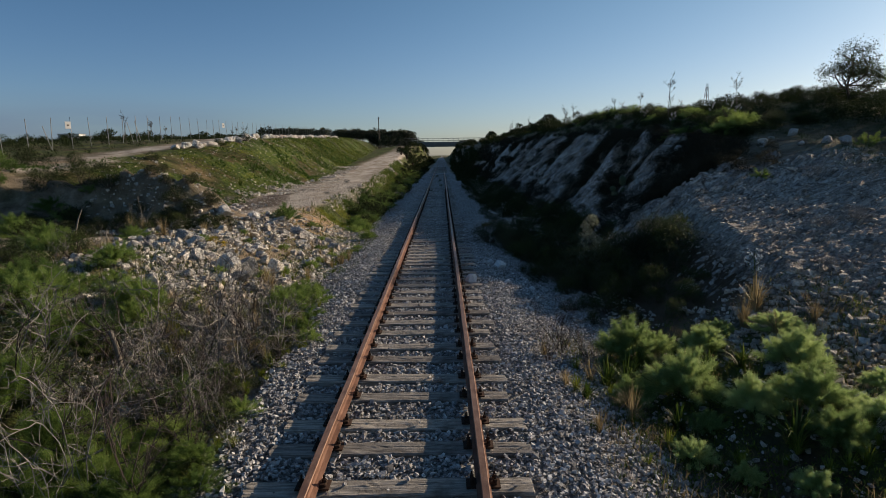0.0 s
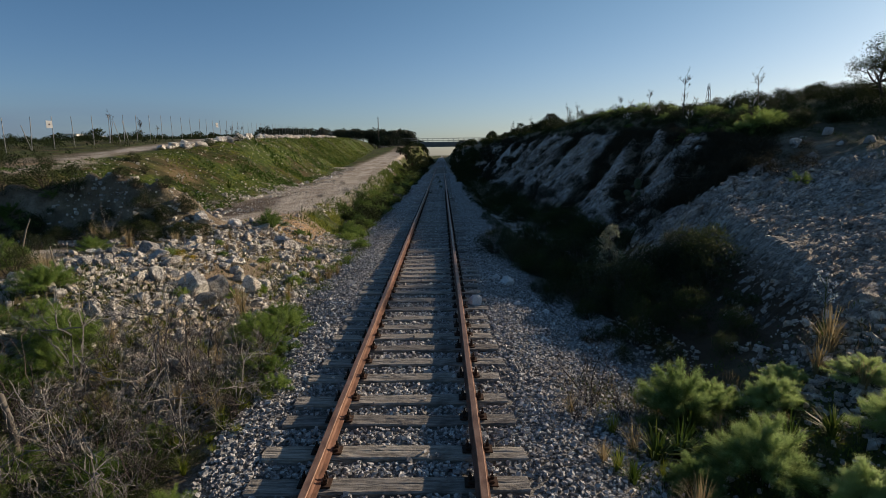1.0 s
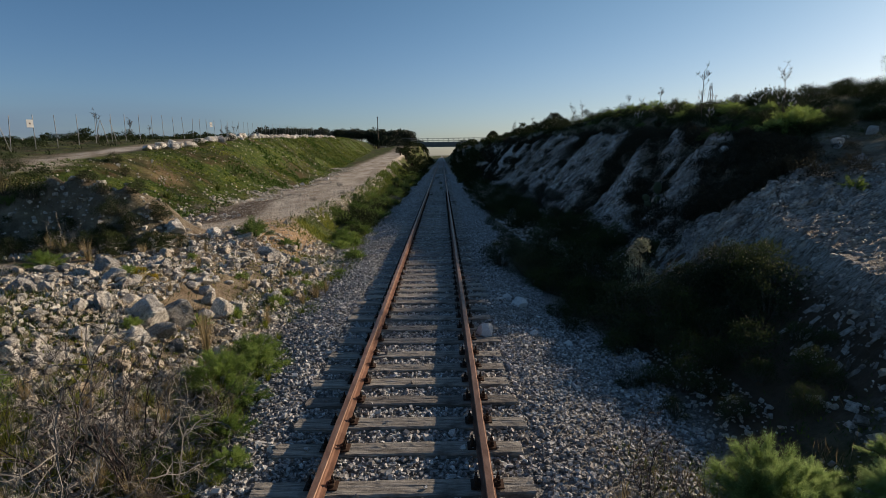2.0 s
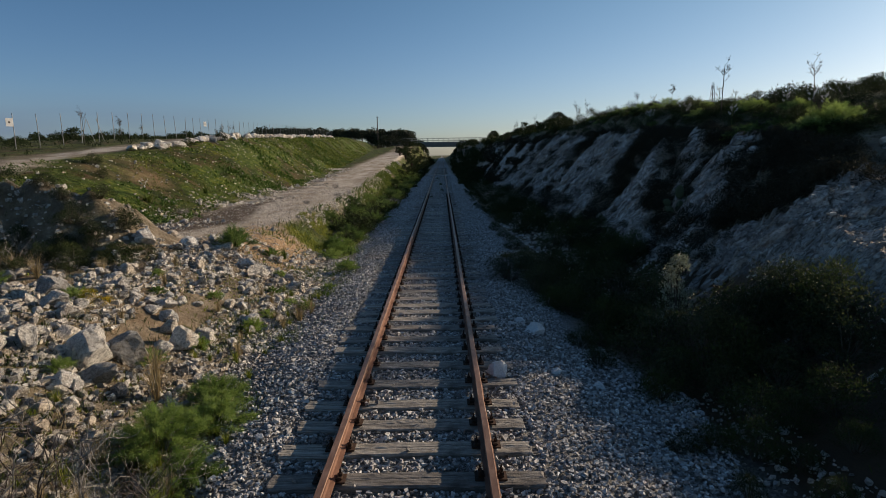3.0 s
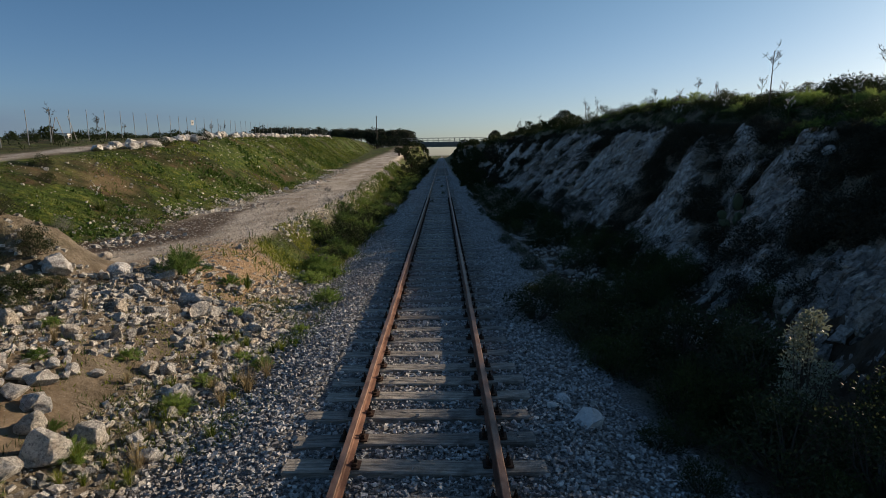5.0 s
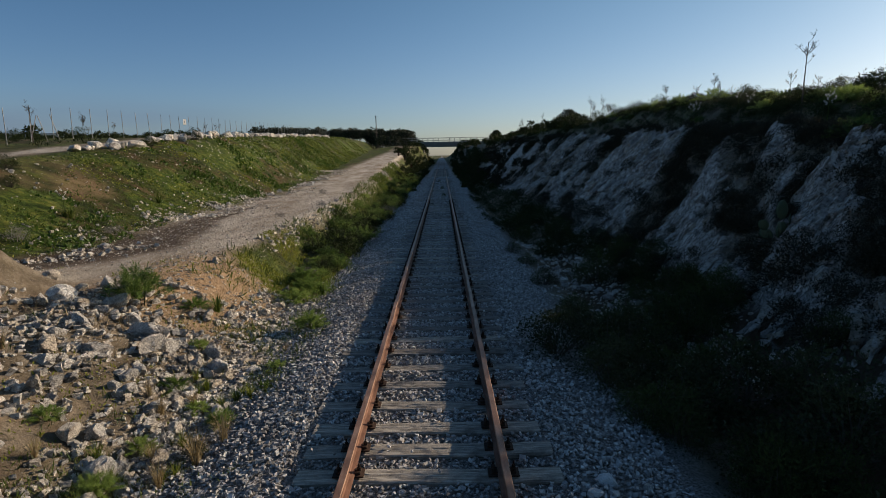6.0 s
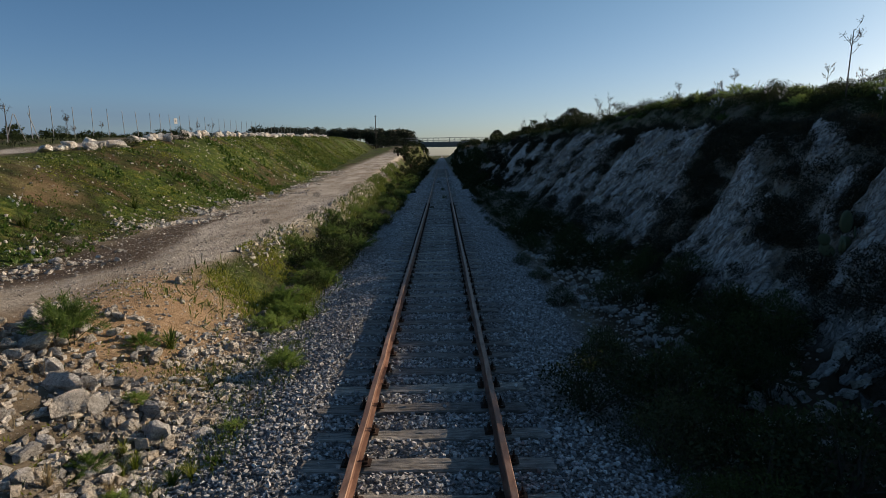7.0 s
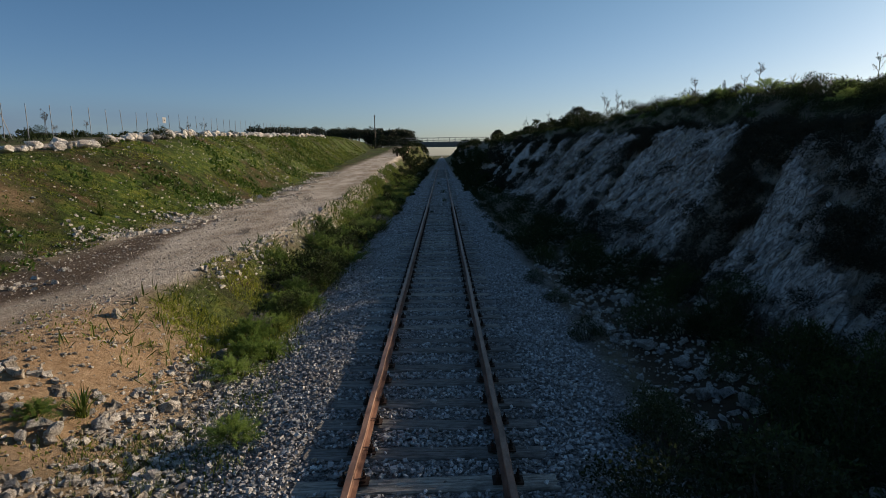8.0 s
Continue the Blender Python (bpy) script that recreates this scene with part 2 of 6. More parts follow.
# ---- materials ----
def make_ground():
    m, nt, b = material("ground soil", 0.95, 0, 0.15)
    v = coords(nt)
    fine, mid, big = grain(nt, 14, 6, 0.7, v), grain(nt, 1.7, 5, 0.6, v), grain(nt, 0.25, 4, 0.6, v)
    soil = ramp(nt, mid, (0.3, (0.13, 0.10, 0.068)), (0.5, (0.27, 0.22, 0.155)), (0.7, (0.46, 0.385, 0.285)))
    pebble = node(nt, "ShaderNodeTexVoronoi", Scale=26.0, Randomness=1.0)
    nt.links.new(v, pebble.inputs["Vector"])
    soil = blend(nt, ramp(nt, pebble.outputs["Distance"], (0.12, (0.75, 0.75, 0.75)), (0.3, (0, 0, 0))), soil, blend(nt, pebble.outputs["Color"], (0.16, 0.14, 0.12), (0.52, 0.48, 0.42)))
    soil = blend(nt, 0.6, soil, ramp(nt, fine, (0.3, (0.25, 0.25, 0.25)), (0.7, (1, 1, 1))), "MULTIPLY")
    weeds = ramp(nt, fine, (0.3, (0.02, 0.035, 0.008)), (0.7, (0.085, 0.12, 0.025)))
    col = blend(nt, ramp(nt, big, (0.52, (0, 0, 0)), (0.62, (0.35, 0.35, 0.35))), soil, weeds)
    slope = ramp(nt, grain(nt, 0.9, 6, 0.65, v), (0.3, (0.014, 0.026, 0.005)), (0.44, (0.036, 0.052, 0.011)), (0.52, (0.07, 0.07, 0.022)), (0.6, (0.11, 0.075, 0.038)), (0.78, (0.21, 0.14, 0.075)))
    lush = ramp(nt, grain(nt, 2.6, 6, 0.7, v), (0.35, (0.018, 0.042, 0.006)), (0.5, (0.075, 0.12, 0.018)), (0.66, (0.20, 0.21, 0.04)))
    slope = blend(nt, ramp(nt, grain(nt, 0.33, 5, 0.65, v), (0.44, (0, 0, 0)), (0.54, (0.95, 0.95, 0.95))), slope, lush)
    slope = blend(nt, 0.7, slope, ramp(nt, grain(nt, 5, 7, 0.75, v), (0.36, (0.25, 0.25, 0.25)), (0.56, (1.15, 1.15, 1.15))), "MULTIPLY")
    slope = blend(nt, 0.5, slope, ramp(nt, fine, (0.3, (0.3, 0.3, 0.3)), (0.7, (1, 1, 1))), "MULTIPLY")
    col = blend(nt, attribute(nt, "grass"), col, slope)
    road = ramp(nt, grain(nt, 1.0, 6, 0.65, coords(nt, (1, 0.35, 1))), (0.32, (0.30, 0.235, 0.17)), (0.46, (0.46, 0.395, 0.315)), (0.64, (0.66, 0.595, 0.505)))
    road = blend(nt, 0.35, road, ramp(nt, fine, (0.3, (0.3, 0.3, 0.3)), (0.6, (1, 1, 1))), "MULTIPLY")
    road = blend(nt, ramp(nt, pebble.outputs["Distance"], (0.14, (0.6, 0.6, 0.6)), (0.3, (0, 0, 0))), road, blend(nt, pebble.outputs["Color"], (0.13, 0.105, 0.08), (0.66, 0.60, 0.52)))
    col = blend(nt, attribute(nt, "road"), col, road)
    sand = ramp(nt, grain(nt, 9, 8, 0.75, v), (0.3, (0.24, 0.15, 0.08)), (0.5, (0.44, 0.295, 0.17)), (0.7, (0.60, 0.44, 0.285)))
    grit = node(nt, "ShaderNodeTexVoronoi", Scale=55.0, Randomness=1.0)
    nt.links.new(v, grit.inputs["Vector"])
    sand = blend(nt, ramp(nt, grit.outputs["Distance"], (0.15, (0.5, 0.5, 0.5)), (0.35, (0, 0, 0))), sand, blend(nt, grit.outputs["Color"], (0.16, 0.10, 0.06), (0.62, 0.50, 0.36)))
    sand = blend(nt, ramp(nt, pebble.outputs["Distance"], (0.10, (0.55, 0.55, 0.55)), (0.24, (0, 0, 0))), sand, blend(nt, pebble.outputs["Color"], (0.22, 0.16, 0.11), (0.58, 0.50, 0.40)))
    col = blend(nt, attribute(nt, "sand"), col, sand)
    turned, laid = nt.nodes.new("ShaderNodeMapping"), nt.nodes.new("ShaderNodeMapping")
    turned.inputs["Rotation"].default_value = (0, 0, radians(-16.7))
    laid.inputs["Scale"].default_value = (0.7, 5.2, 1.4)
    nt.links.new(v, turned.inputs["Vector"])
    nt.links.new(turned.outputs[0], laid.inputs["Vector"])
    strata = laid.outputs[0]
    warp = nt.nodes.new("ShaderNodeTexNoise")
    warp.inputs["Scale"].default_value, warp.inputs["Detail"].default_value = 1.6, 5.0
    nt.links.new(strata, warp.inputs["Vector"])
    bent = nt.nodes.new("ShaderNodeVectorMath")
    bent.operation = "MULTIPLY_ADD"
    bent.inputs[1].default_value = (0.9, 0.9, 0.9)
    nt.links.new(warp.outputs["Color"], bent.inputs[0])
    nt.links.new(strata, bent.inputs[2])
    lime = ramp(nt, grain(nt, 2.2, 12, 0.82, bent.outputs[0]), (0.36, (0.06, 0.05, 0.042)), (0.44, (0.30, 0.265, 0.235)), (0.51, (0.58, 0.53, 0.48)), (0.60, (0.88, 0.83, 0.77)))
    split = node(nt, "ShaderNodeTexVoronoi", Scale=2.6, Randomness=1.0)
    split.feature = "DISTANCE_TO_EDGE"
    nt.links.new(bent.outputs[0], split.inputs["Vector"])
    lime = blend(nt, ramp(nt, split.outputs["Distance"], (0.0, (0.9, 0.9, 0.9)), (0.03, (0.35, 0.35, 0.35)), (0.08, (0, 0, 0))), lime, (0.04, 0.036, 0.032))
    lime = blend(nt, ramp(nt, grain(nt, 1.1, 8, 0.75, v), (0.53, (0, 0, 0)), (0.62, (0.8, 0.8, 0.8))), lime, (0.085, 0.066, 0.048))
    col = blend(nt, attribute(nt, "rock"), col, lime)
    # wet mud on the left road; right of the track, ditch shade painted as colour
    mud_and_shade = blend(nt, fine, (0.05, 0.031, 0.018), (0.115, 0.075, 0.043))
    col = blend(nt, attribute(nt, "wet_and_shade"), col, mud_and_shade)
    bed = ramp(nt, grain(nt, 34, 4, 0.7, v), (0.36, (0.09, 0.086, 0.08)), (0.5, (0.29, 0.28, 0.265)), (0.64, (0.52, 0.505, 0.48)))
    col = blend(nt, attribute(nt, "ballast"), col, bed)
    nt.links.new(col, b.inputs["Base Color"])
    nt.links.new(ramp(nt, attribute(nt, "wet_and_shade"), (0.0, (0.95, 0.95, 0.95)), (0.9, (0.72, 0.72, 0.72))), b.inputs["Roughness"])
    bump(nt, b, blend(nt, 0.5, grain(nt, 7, 8, 0.72, v), grain(nt, 3, 10, 0.8, strata)), 1.0, 0.16)
    return m


def make_stone(name, dark, mid, light, stain, island=False, scale=6.0, rough=0.9):
    m, nt, b = material(name, rough, 0, 0.25)
    v = coords(nt)
    col = ramp(nt, grain(nt, scale, 8, 0.68, v), (0.25, dark), (0.5, mid), (0.75, light))
    col = blend(nt, ramp(nt, grain(nt, scale * 0.3, 4, 0.6, v), (0.5, (0, 0, 0)), (0.7, (0.7, 0.7, 0.7))), col, stain)
    col = blend(nt, 0.75, col, ramp(nt, grain(nt, scale * 3, 9, 0.78, v), (0.38, (0.22, 0.2, 0.18)), (0.46, (0.85, 0.84, 0.82)), (0.55, (1.2, 1.2, 1.2))), "MULTIPLY")
    tone = ramp(nt, chance(nt, island), (0.0, (0.5, 0.5, 0.5)), (0.25, (0.88, 0.87, 0.86)), (0.55, (1.05, 1.03, 1.0)), (0.72, (0.95, 0.85, 0.72)), (0.85, (1.12, 1.09, 1.05)), (1.0, (1.3, 1.28, 1.25)))
    nt.links.new(blend(nt, 1.0, col, tone, "MULTIPLY"), b.inputs["Base Color"])
    bump(nt, b, blend(nt, 0.4, grain(nt, scale * 3, 9, 0.78, v), grain(nt, scale * 0.8, 4, 0.6, v, 0.6)), 1.0, 0.14)
    return m


def make_ballast():
    """Crushed grey stone: every piece of its own tone, some nearly white, some rusty dark."""
    m, nt, b = material("grey ballast stone", 0.9, 0, 0.25)
    v = coords(nt)
    tone = ramp(nt, chance(nt, True), (0.0, (0.18, 0.176, 0.17)), (0.3, (0.32, 0.314, 0.305)), (0.65, (0.49, 0.482, 0.47)), (0.9, (0.58, 0.57, 0.55)), (0.99, (0.78, 0.77, 0.74)))
    col = blend(nt, 0.75, tone, ramp(nt, grain(nt, 45, 6, 0.7, v), (0.3, (0.5, 0.5, 0.5)), (0.55, (1, 1, 1))), "MULTIPLY")
    col = blend(nt, ramp(nt, grain(nt, 0.6, 6, 0.7, v), (0.5, (0, 0, 0)), (0.68, (0.45, 0.45, 0.45))), col, (0.16, 0.12, 0.085))
    nt.links.new(col, b.inputs["Base Color"])
    bump(nt, b, grain(nt, 60, 6, 0.75, v), 0.6, 0.01)
    return m


def make_leaf(name, dark, light, tip, through=0.35, island=True, rough=0.55, spec=0.3):
    m, nt, b = material(name, rough, 0, spec)
    pick = blend(nt, 0.5, chance(nt, island), chance(nt, False)) if island else chance(nt)
    col = ramp(nt, pick, (0.15, dark), (0.55, light), (0.9, tip))
    nt.links.new(col, b.inputs["Base Color"])
    t, mix = nt.nodes.new("ShaderNodeBsdfTranslucent"), nt.nodes.new("ShaderNodeMixShader")
    nt.links.new(col, t.inputs[0])
    mix.inputs[0].default_value = through
    nt.links.new(b.outputs[0], mix.inputs[1])
    nt.links.new(t.outputs[0], mix.inputs[2])
    nt.links.new(mix.outputs[0], nt.nodes["Material Output"].inputs[0])
    return m


def make_sleeper_wood():
    m, nt, b = material("weathered sleeper wood", 0.9, 0, 0.2)
    v = coords(nt, (0.7, 9, 9))
    g = grain(nt, 4, 8, 0.7, v, 0.4)
    col = ramp(nt, g, (0.3, (0.05, 0.045, 0.04)), (0.46, (0.27, 0.255, 0.23)), (0.68, (0.54, 0.515, 0.475)))
    tone = ramp(nt, chance(nt), (0, (0.55, 0.53, 0.52)), (0.5, (0.85, 0.83, 0.8)), (1, (1.15, 1.1, 1.02)))
    col = blend(nt, 1.0, col, tone, "MULTIPLY")
    col = blend(nt, ramp(nt, grain(nt, 3, 4, 0.6, coords(nt)), (0.52, (0, 0, 0)), (0.7, (0.6, 0.6, 0.6))), col, (0.05, 0.042, 0.035))
    nt.links.new(col, b.inputs["Base Color"])
    bump(nt, b, g, 1.0, 0.02)
    return m


def make_rust(name, dark, mid, light, rough=0.75):
    m, nt, b = material(name, rough, 0.25, 0.3)
    v = coords(nt, (1, 0.3, 1))
    g = grain(nt, 12, 8, 0.7, v)
    col = ramp(nt, g, (0.3, dark), (0.5, mid), (0.72, light))
    col = blend(nt, ramp(nt, grain(nt, 1.3, 5, 0.6, v), (0.45, (0, 0, 0)), (0.7, (0.6, 0.6, 0.6))), col, dark)
    nt.links.new(col, b.inputs["Base Color"])
    bump(nt, b, grain(nt, 60, 6, 0.7, coords(nt)), 0.3, 0.004)
    return m


def make_plain(name, a, c, scale=8.0, rough=0.8, metal=0.0, relief=0.3):
    m, nt, b = material(name, rough, metal)
    v = coords(nt)
    nt.links.new(blend(nt, grain(nt, scale, 6, 0.65, v), a, c), b.inputs["Base Color"])
    bump(nt, b, grain(nt, scale * 4, 6, 0.7, v), relief, 0.01)
    return m


GROUND = make_ground()
BALLAST = make_ballast()
LIMESTONE = make_stone("pale limestone", (0.28, 0.27, 0.255), (0.78, 0.765, 0.74), (0.92, 0.91, 0.89), (0.24, 0.2, 0.16), False, 5.0)
WHITESTONE = make_stone("white quarry limestone", (0.30, 0.285, 0.26), (0.70, 0.68, 0.64), (0.88, 0.86, 0.82), (0.34, 0.25, 0.16), False, 3.0)
RUBBLE = make_stone("limestone rubble", (0.22, 0.208, 0.19), (0.66, 0.635, 0.595), (0.88, 0.86, 0.82), (0.30, 0.24, 0.17), True, 7.0)
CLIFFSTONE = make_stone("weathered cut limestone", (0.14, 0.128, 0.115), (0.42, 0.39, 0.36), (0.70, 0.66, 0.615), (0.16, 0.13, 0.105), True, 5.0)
WOOD = make_sleeper_wood()
RUST = make_rust("rusty rail steel", (0.085, 0.045, 0.03), (0.20, 0.10, 0.065), (0.30, 0.17, 0.115))
IRON = make_rust("dark rusted iron", (0.018, 0.012, 0.009), (0.05, 0.03, 0.02), (0.10, 0.055, 0.035), 0.85)
RAILTOP = make_rust("worn rail head", (0.13, 0.07, 0.048), (0.26, 0.15, 0.10), (0.40, 0.26, 0.19), 0.5)
# one leaf in two tones: partial shade darkens the first, sun lightens the second
FENNEL = make_leaf("fennel fronds", (0.06, 0.115, 0.022), (0.17, 0.26, 0.06), (0.38, 0.48, 0.14), 0.58)
SUNLIT_FENNEL = make_leaf("sunlit fennel fronds", (0.12, 0.19, 0.055), (0.33, 0.44, 0.165), (0.54, 0.64, 0.29), 0.63)
FARFENNEL = make_leaf("tall green fennel fronds", (0.035, 0.075, 0.014), (0.10, 0.165, 0.036), (0.24, 0.32, 0.085), 0.5)
YELLOW = make_leaf("yellow flowering herb", (0.10, 0.12, 0.02), (0.42, 0.32, 0.03), (0.62, 0.44, 0.04), 0.4)
CHALK = make_plain("bleached limestone", (0.36, 0.345, 0.325), (0.88, 0.87, 0.85), 7.0, 0.9, 0.0, 1.0)
SCRUB = make_leaf("dark scrub leaves", (0.018, 0.028, 0.009), (0.038, 0.055, 0.016), (0.075, 0.095, 0.028), 0.2, True, 0.7, 0.12)
GLOSSY = make_leaf("glossy lentisk leaves", (0.016, 0.026, 0.01), (0.034, 0.048, 0.017), (0.085, 0.09, 0.04), 0.35, True, 0.6, 0.25)
SILVER = make_leaf("grey green olive leaves", (0.14, 0.16, 0.10), (0.27, 0.29, 0.20), (0.42, 0.43, 0.31), 0.25, True, 0.45, 0.5)
DEEPHERB = make_leaf("deep green herb leaves", (0.018, 0.045, 0.006), (0.042, 0.09, 0.012), (0.08, 0.14, 0.022), 0.35)
CLOVER = make_leaf("yellow green clover", (0.08, 0.115, 0.012), (0.17, 0.21, 0.026), (0.30, 0.31, 0.06), 0.4)
HERB = make_leaf("green herb leaves", (0.025, 0.05, 0.007), (0.06, 0.10, 0.015), (0.15, 0.18, 0.038), 0.4)
STRAW = make_leaf("dry straw", (0.20, 0.15, 0.075), (0.36, 0.28, 0.15), (0.5, 0.41, 0.25), 0.35)
GREYTWIG = make_plain("grey thorny twigs", (0.08, 0.07, 0.062), (0.36, 0.34, 0.31), 9)
DARKTWIG = make_plain("dark brown thorny stems", (0.02, 0.015, 0.014), (0.085, 0.065, 0.06), 12)
BARK = make_plain("dark bark", (0.035, 0.028, 0.02), (0.12, 0.10, 0.075), 14)
CLIFFSCRUB = make_leaf("dull dark scrub leaves", (0.022, 0.022, 0.015), (0.042, 0.040, 0.026), (0.075, 0.07, 0.04), 0.2, True, 0.8, 0.1)
PINE = make_leaf("pine needles", (0.012, 0.02, 0.008), (0.022, 0.036, 0.013), (0.04, 0.055, 0.02), 0.15)
CONCRETE = make_plain("weathered concrete", (0.16, 0.155, 0.145), (0.30, 0.29, 0.27), 1.2)
GALVANISED = make_plain("galvanised steel post", (0.18, 0.18, 0.175), (0.32, 0.315, 0.30), 10, 0.55, 0.3)
WHITEPAINT = make_plain("white painted surface", (0.66, 0.65, 0.62), (0.80, 0.79, 0.76), 2.0)
CACTUS = make_plain("cactus pad skin", (0.045, 0.06, 0.03), (0.085, 0.105, 0.055), 9, 0.5)
DEADWOOD = make_plain("weathered grey wood", (0.07, 0.06, 0.05), (0.24, 0.215, 0.18), 12)


# ---- mesh helpers ----
def soup(name, verts, faces, mat, shade_smooth=False):
    """A mesh from arrays; faces is an (n, k) array of corner numbers."""
    verts, faces = np.asarray(verts, np.float32), np.asarray(faces, np.int32)
    me = bpy.data.meshes.new(name)
    n, k = faces.shape
    me.vertices.add(len(verts))
    me.vertices.foreach_set("co", verts.ravel())
    me.loops.add(n * k)
    me.loops.foreach_set("vertex_index", faces.ravel())
    me.polygons.add(n)
    me.polygons.foreach_set("loop_start", np.arange(0, n * k, k, dtype=np.int32))
    me.polygons.foreach_set("use_smooth", np.full(n, shade_smooth))
    me.update(calc_edges=True)
    me.materials.append(mat)
    return me


def from_bm(name, bm, mat, shade_smooth=False):
    me = bpy.data.meshes.new(name)
    for f in bm.faces:
        f.smooth = shade_smooth
    bm.to_mesh(me)
    bm.free()
    me.materials.append(mat)
    return me


def part(name, me, parent, label="", m=None):
    ob = new(name, me)
    ob.parent = parent
    if m is not None:
        ob.matrix_basis = m
    return tagged(ob, label) if label else ob


def box(bm, x0, x1, y0, y1, z0, z1, bevel=0.0):
    made = bmesh.ops.create_cube(bm, size=1.0, matrix=Matrix.LocRotScale(((x0 + x1) / 2, (y0 + y1) / 2, (z0 + z1) / 2), None, (x1 - x0, y1 - y0, z1 - z0)))
    if bevel:
        edges = {e for v in made["verts"] for e in v.link_edges}
        bmesh.ops.bevel(bm, geom=list(edges), offset=bevel, segments=2, affect="EDGES")


def tube(path, radii, sides=5):
    """Vertices and quads of a bent, tapering tube."""
    path = np.asarray(path, float)
    way = np.gradient(path, axis=0)
    way /= np.linalg.norm(way, axis=1, keepdims=True) + 1e-9
    ref = np.where(np.abs(way[:, 2:3]) > 0.9, np.array([[1.0, 0, 0]]), np.array([[0, 0, 1.0]]))
    a = np.cross(way, ref)
    a /= np.linalg.norm(a, axis=1, keepdims=True) + 1e-9
    b = np.cross(way, a)
    ang = np.linspace(0, 2 * np.pi, sides, endpoint=False)
    ring = np.cos(ang)[None, :, None] * a[:, None] + np.sin(ang)[None, :, None] * b[:, None]
    v = (path[:, None] + ring * np.asarray(radii, float)[:, None, None]).reshape(-1, 3)
    n = len(path)
    i, j = np.meshgrid(np.arange(n - 1), np.arange(sides), indexing="ij")
    k = (j + 1) % sides
    f = np.stack([i * sides + j, i * sides + k, (i + 1) * sides + k, (i + 1) * sides + j], -1).reshape(-1, 4)
    return v, f


def gather(pieces):
    """Join (verts, faces) pieces into one pair."""
    vs, fs, at = [], [], 0
    for v, f in pieces:
        vs.append(v)
        fs.append(np.asarray(f) + at)
        at += len(v)
    return np.concatenate(vs), np.concatenate(fs)


def unit_ball(level):
    bm = bmesh.new()
    bmesh.ops.create_icosphere(bm, subdivisions=level, radius=1.0)
    v = np.array([q.co[:] for q in bm.verts])
    f = np.array([[q.index for q in p.verts] for p in bm.faces])
    bm.free()
    return v, f


BALL = {k: unit_ball(k) for k in (1, 2, 3)}


def stone_shape(rng, level, cuts=9, squash=0.7, rough=0.05):
    """A broken block of stone: a ball cut flat by random planes, then roughened."""
    v, f = BALL[level]
    v = v.copy()
    for _ in range(cuts):
        n = rng.normal(size=3)
        n /= np.linalg.norm(n)
        over = np.maximum(v @ n - rng.uniform(0.45, 0.85), 0)
        v -= over[:, None] * n
    if rough:
        s = rng.uniform(0, 50)
        lump = fbm(v[:, 0] * 2.1 + s, v[:, 1] * 2.1 + v[:, 2] * 1.7, 4, 3) + 0.5 * fbm(v[:, 2] * 5 + s, v[:, 0] * 5 - v[:, 1] * 4, 9, 2)
        v *= 1 + rough * lump[:, None]
    v *= np.array([1.0, rng.uniform(0.65, 0.95), rng.uniform(squash - 0.15, squash + 0.15)])
    return v, f


def crushed_shape(rng, low=0.25):
    """A small angular piece of crushed stone: a block with its corners knocked about."""
    corner = np.array([(i, j, k) for i in (-1, 1) for j in (-1, 1) for k in (-1, 1)], float)
    sides = np.array([(0, 1, 3, 2), (4, 6, 7, 5), (0, 4, 5, 1), (2, 3, 7, 6), (0, 2, 6, 4), (1, 5, 7, 3)])
    return corner * rng.uniform(low, 1.05, (8, 3)) * np.array([1.0, rng.uniform(0.55, 0.9), rng.uniform(0.45, 0.8)]), sides


def scatter_shapes(shapes, place, size, rng, tilt=0.6):
    """Many shapes turned and laid at places: arrays for one mesh."""
    n = len(place)
    pick = rng.integers(0, len(shapes), n)
    az, tx = rng.uniform(0, 2 * np.pi, n), rng.normal(0, tilt, n)
    c, s, ct, st = np.cos(az), np.sin(az), np.cos(tx), np.sin(tx)
    vs, fs, at = [], [], 0
    for k, (v, f) in enumerate(shapes):
        ids = np.nonzero(pick == k)[0]
        if not len(ids):
            continue
        y = v[None, :, 1] * ct[ids, None] - v[None, :, 2] * st[ids, None]
        z = v[None, :, 1] * st[ids, None] + v[None, :, 2] * ct[ids, None]
        x = v[None, :, 0] + 0 * y
        w = np.stack([x * c[ids, None] - y * s[ids, None], x * s[ids, None] + y * c[ids, None], z], -1) * size[ids, None, None] + place[ids, None]
        vs.append(w.reshape(-1, 3))
        fs.append((f[None] + (np.arange(len(ids)) * len(v))[:, None, None] + at).reshape(-1, f.shape[1]))
        at += w.shape[0] * w.shape[1]
    return np.concatenate(vs), np.concatenate(fs)


# ---- ground ----
def spread(lo, hi, step, reach_lo, reach_hi, growth):
    mid = list(np.arange(lo, hi, step))
    a, s = lo, step
    while a > reach_lo:
        s *= growth
        a -= s
        mid.insert(0, a)
    a, s = mid[-1], step
    while a < reach_hi:
        s *= growth
        a += s
        mid.append(a)
    return np.array(mid)


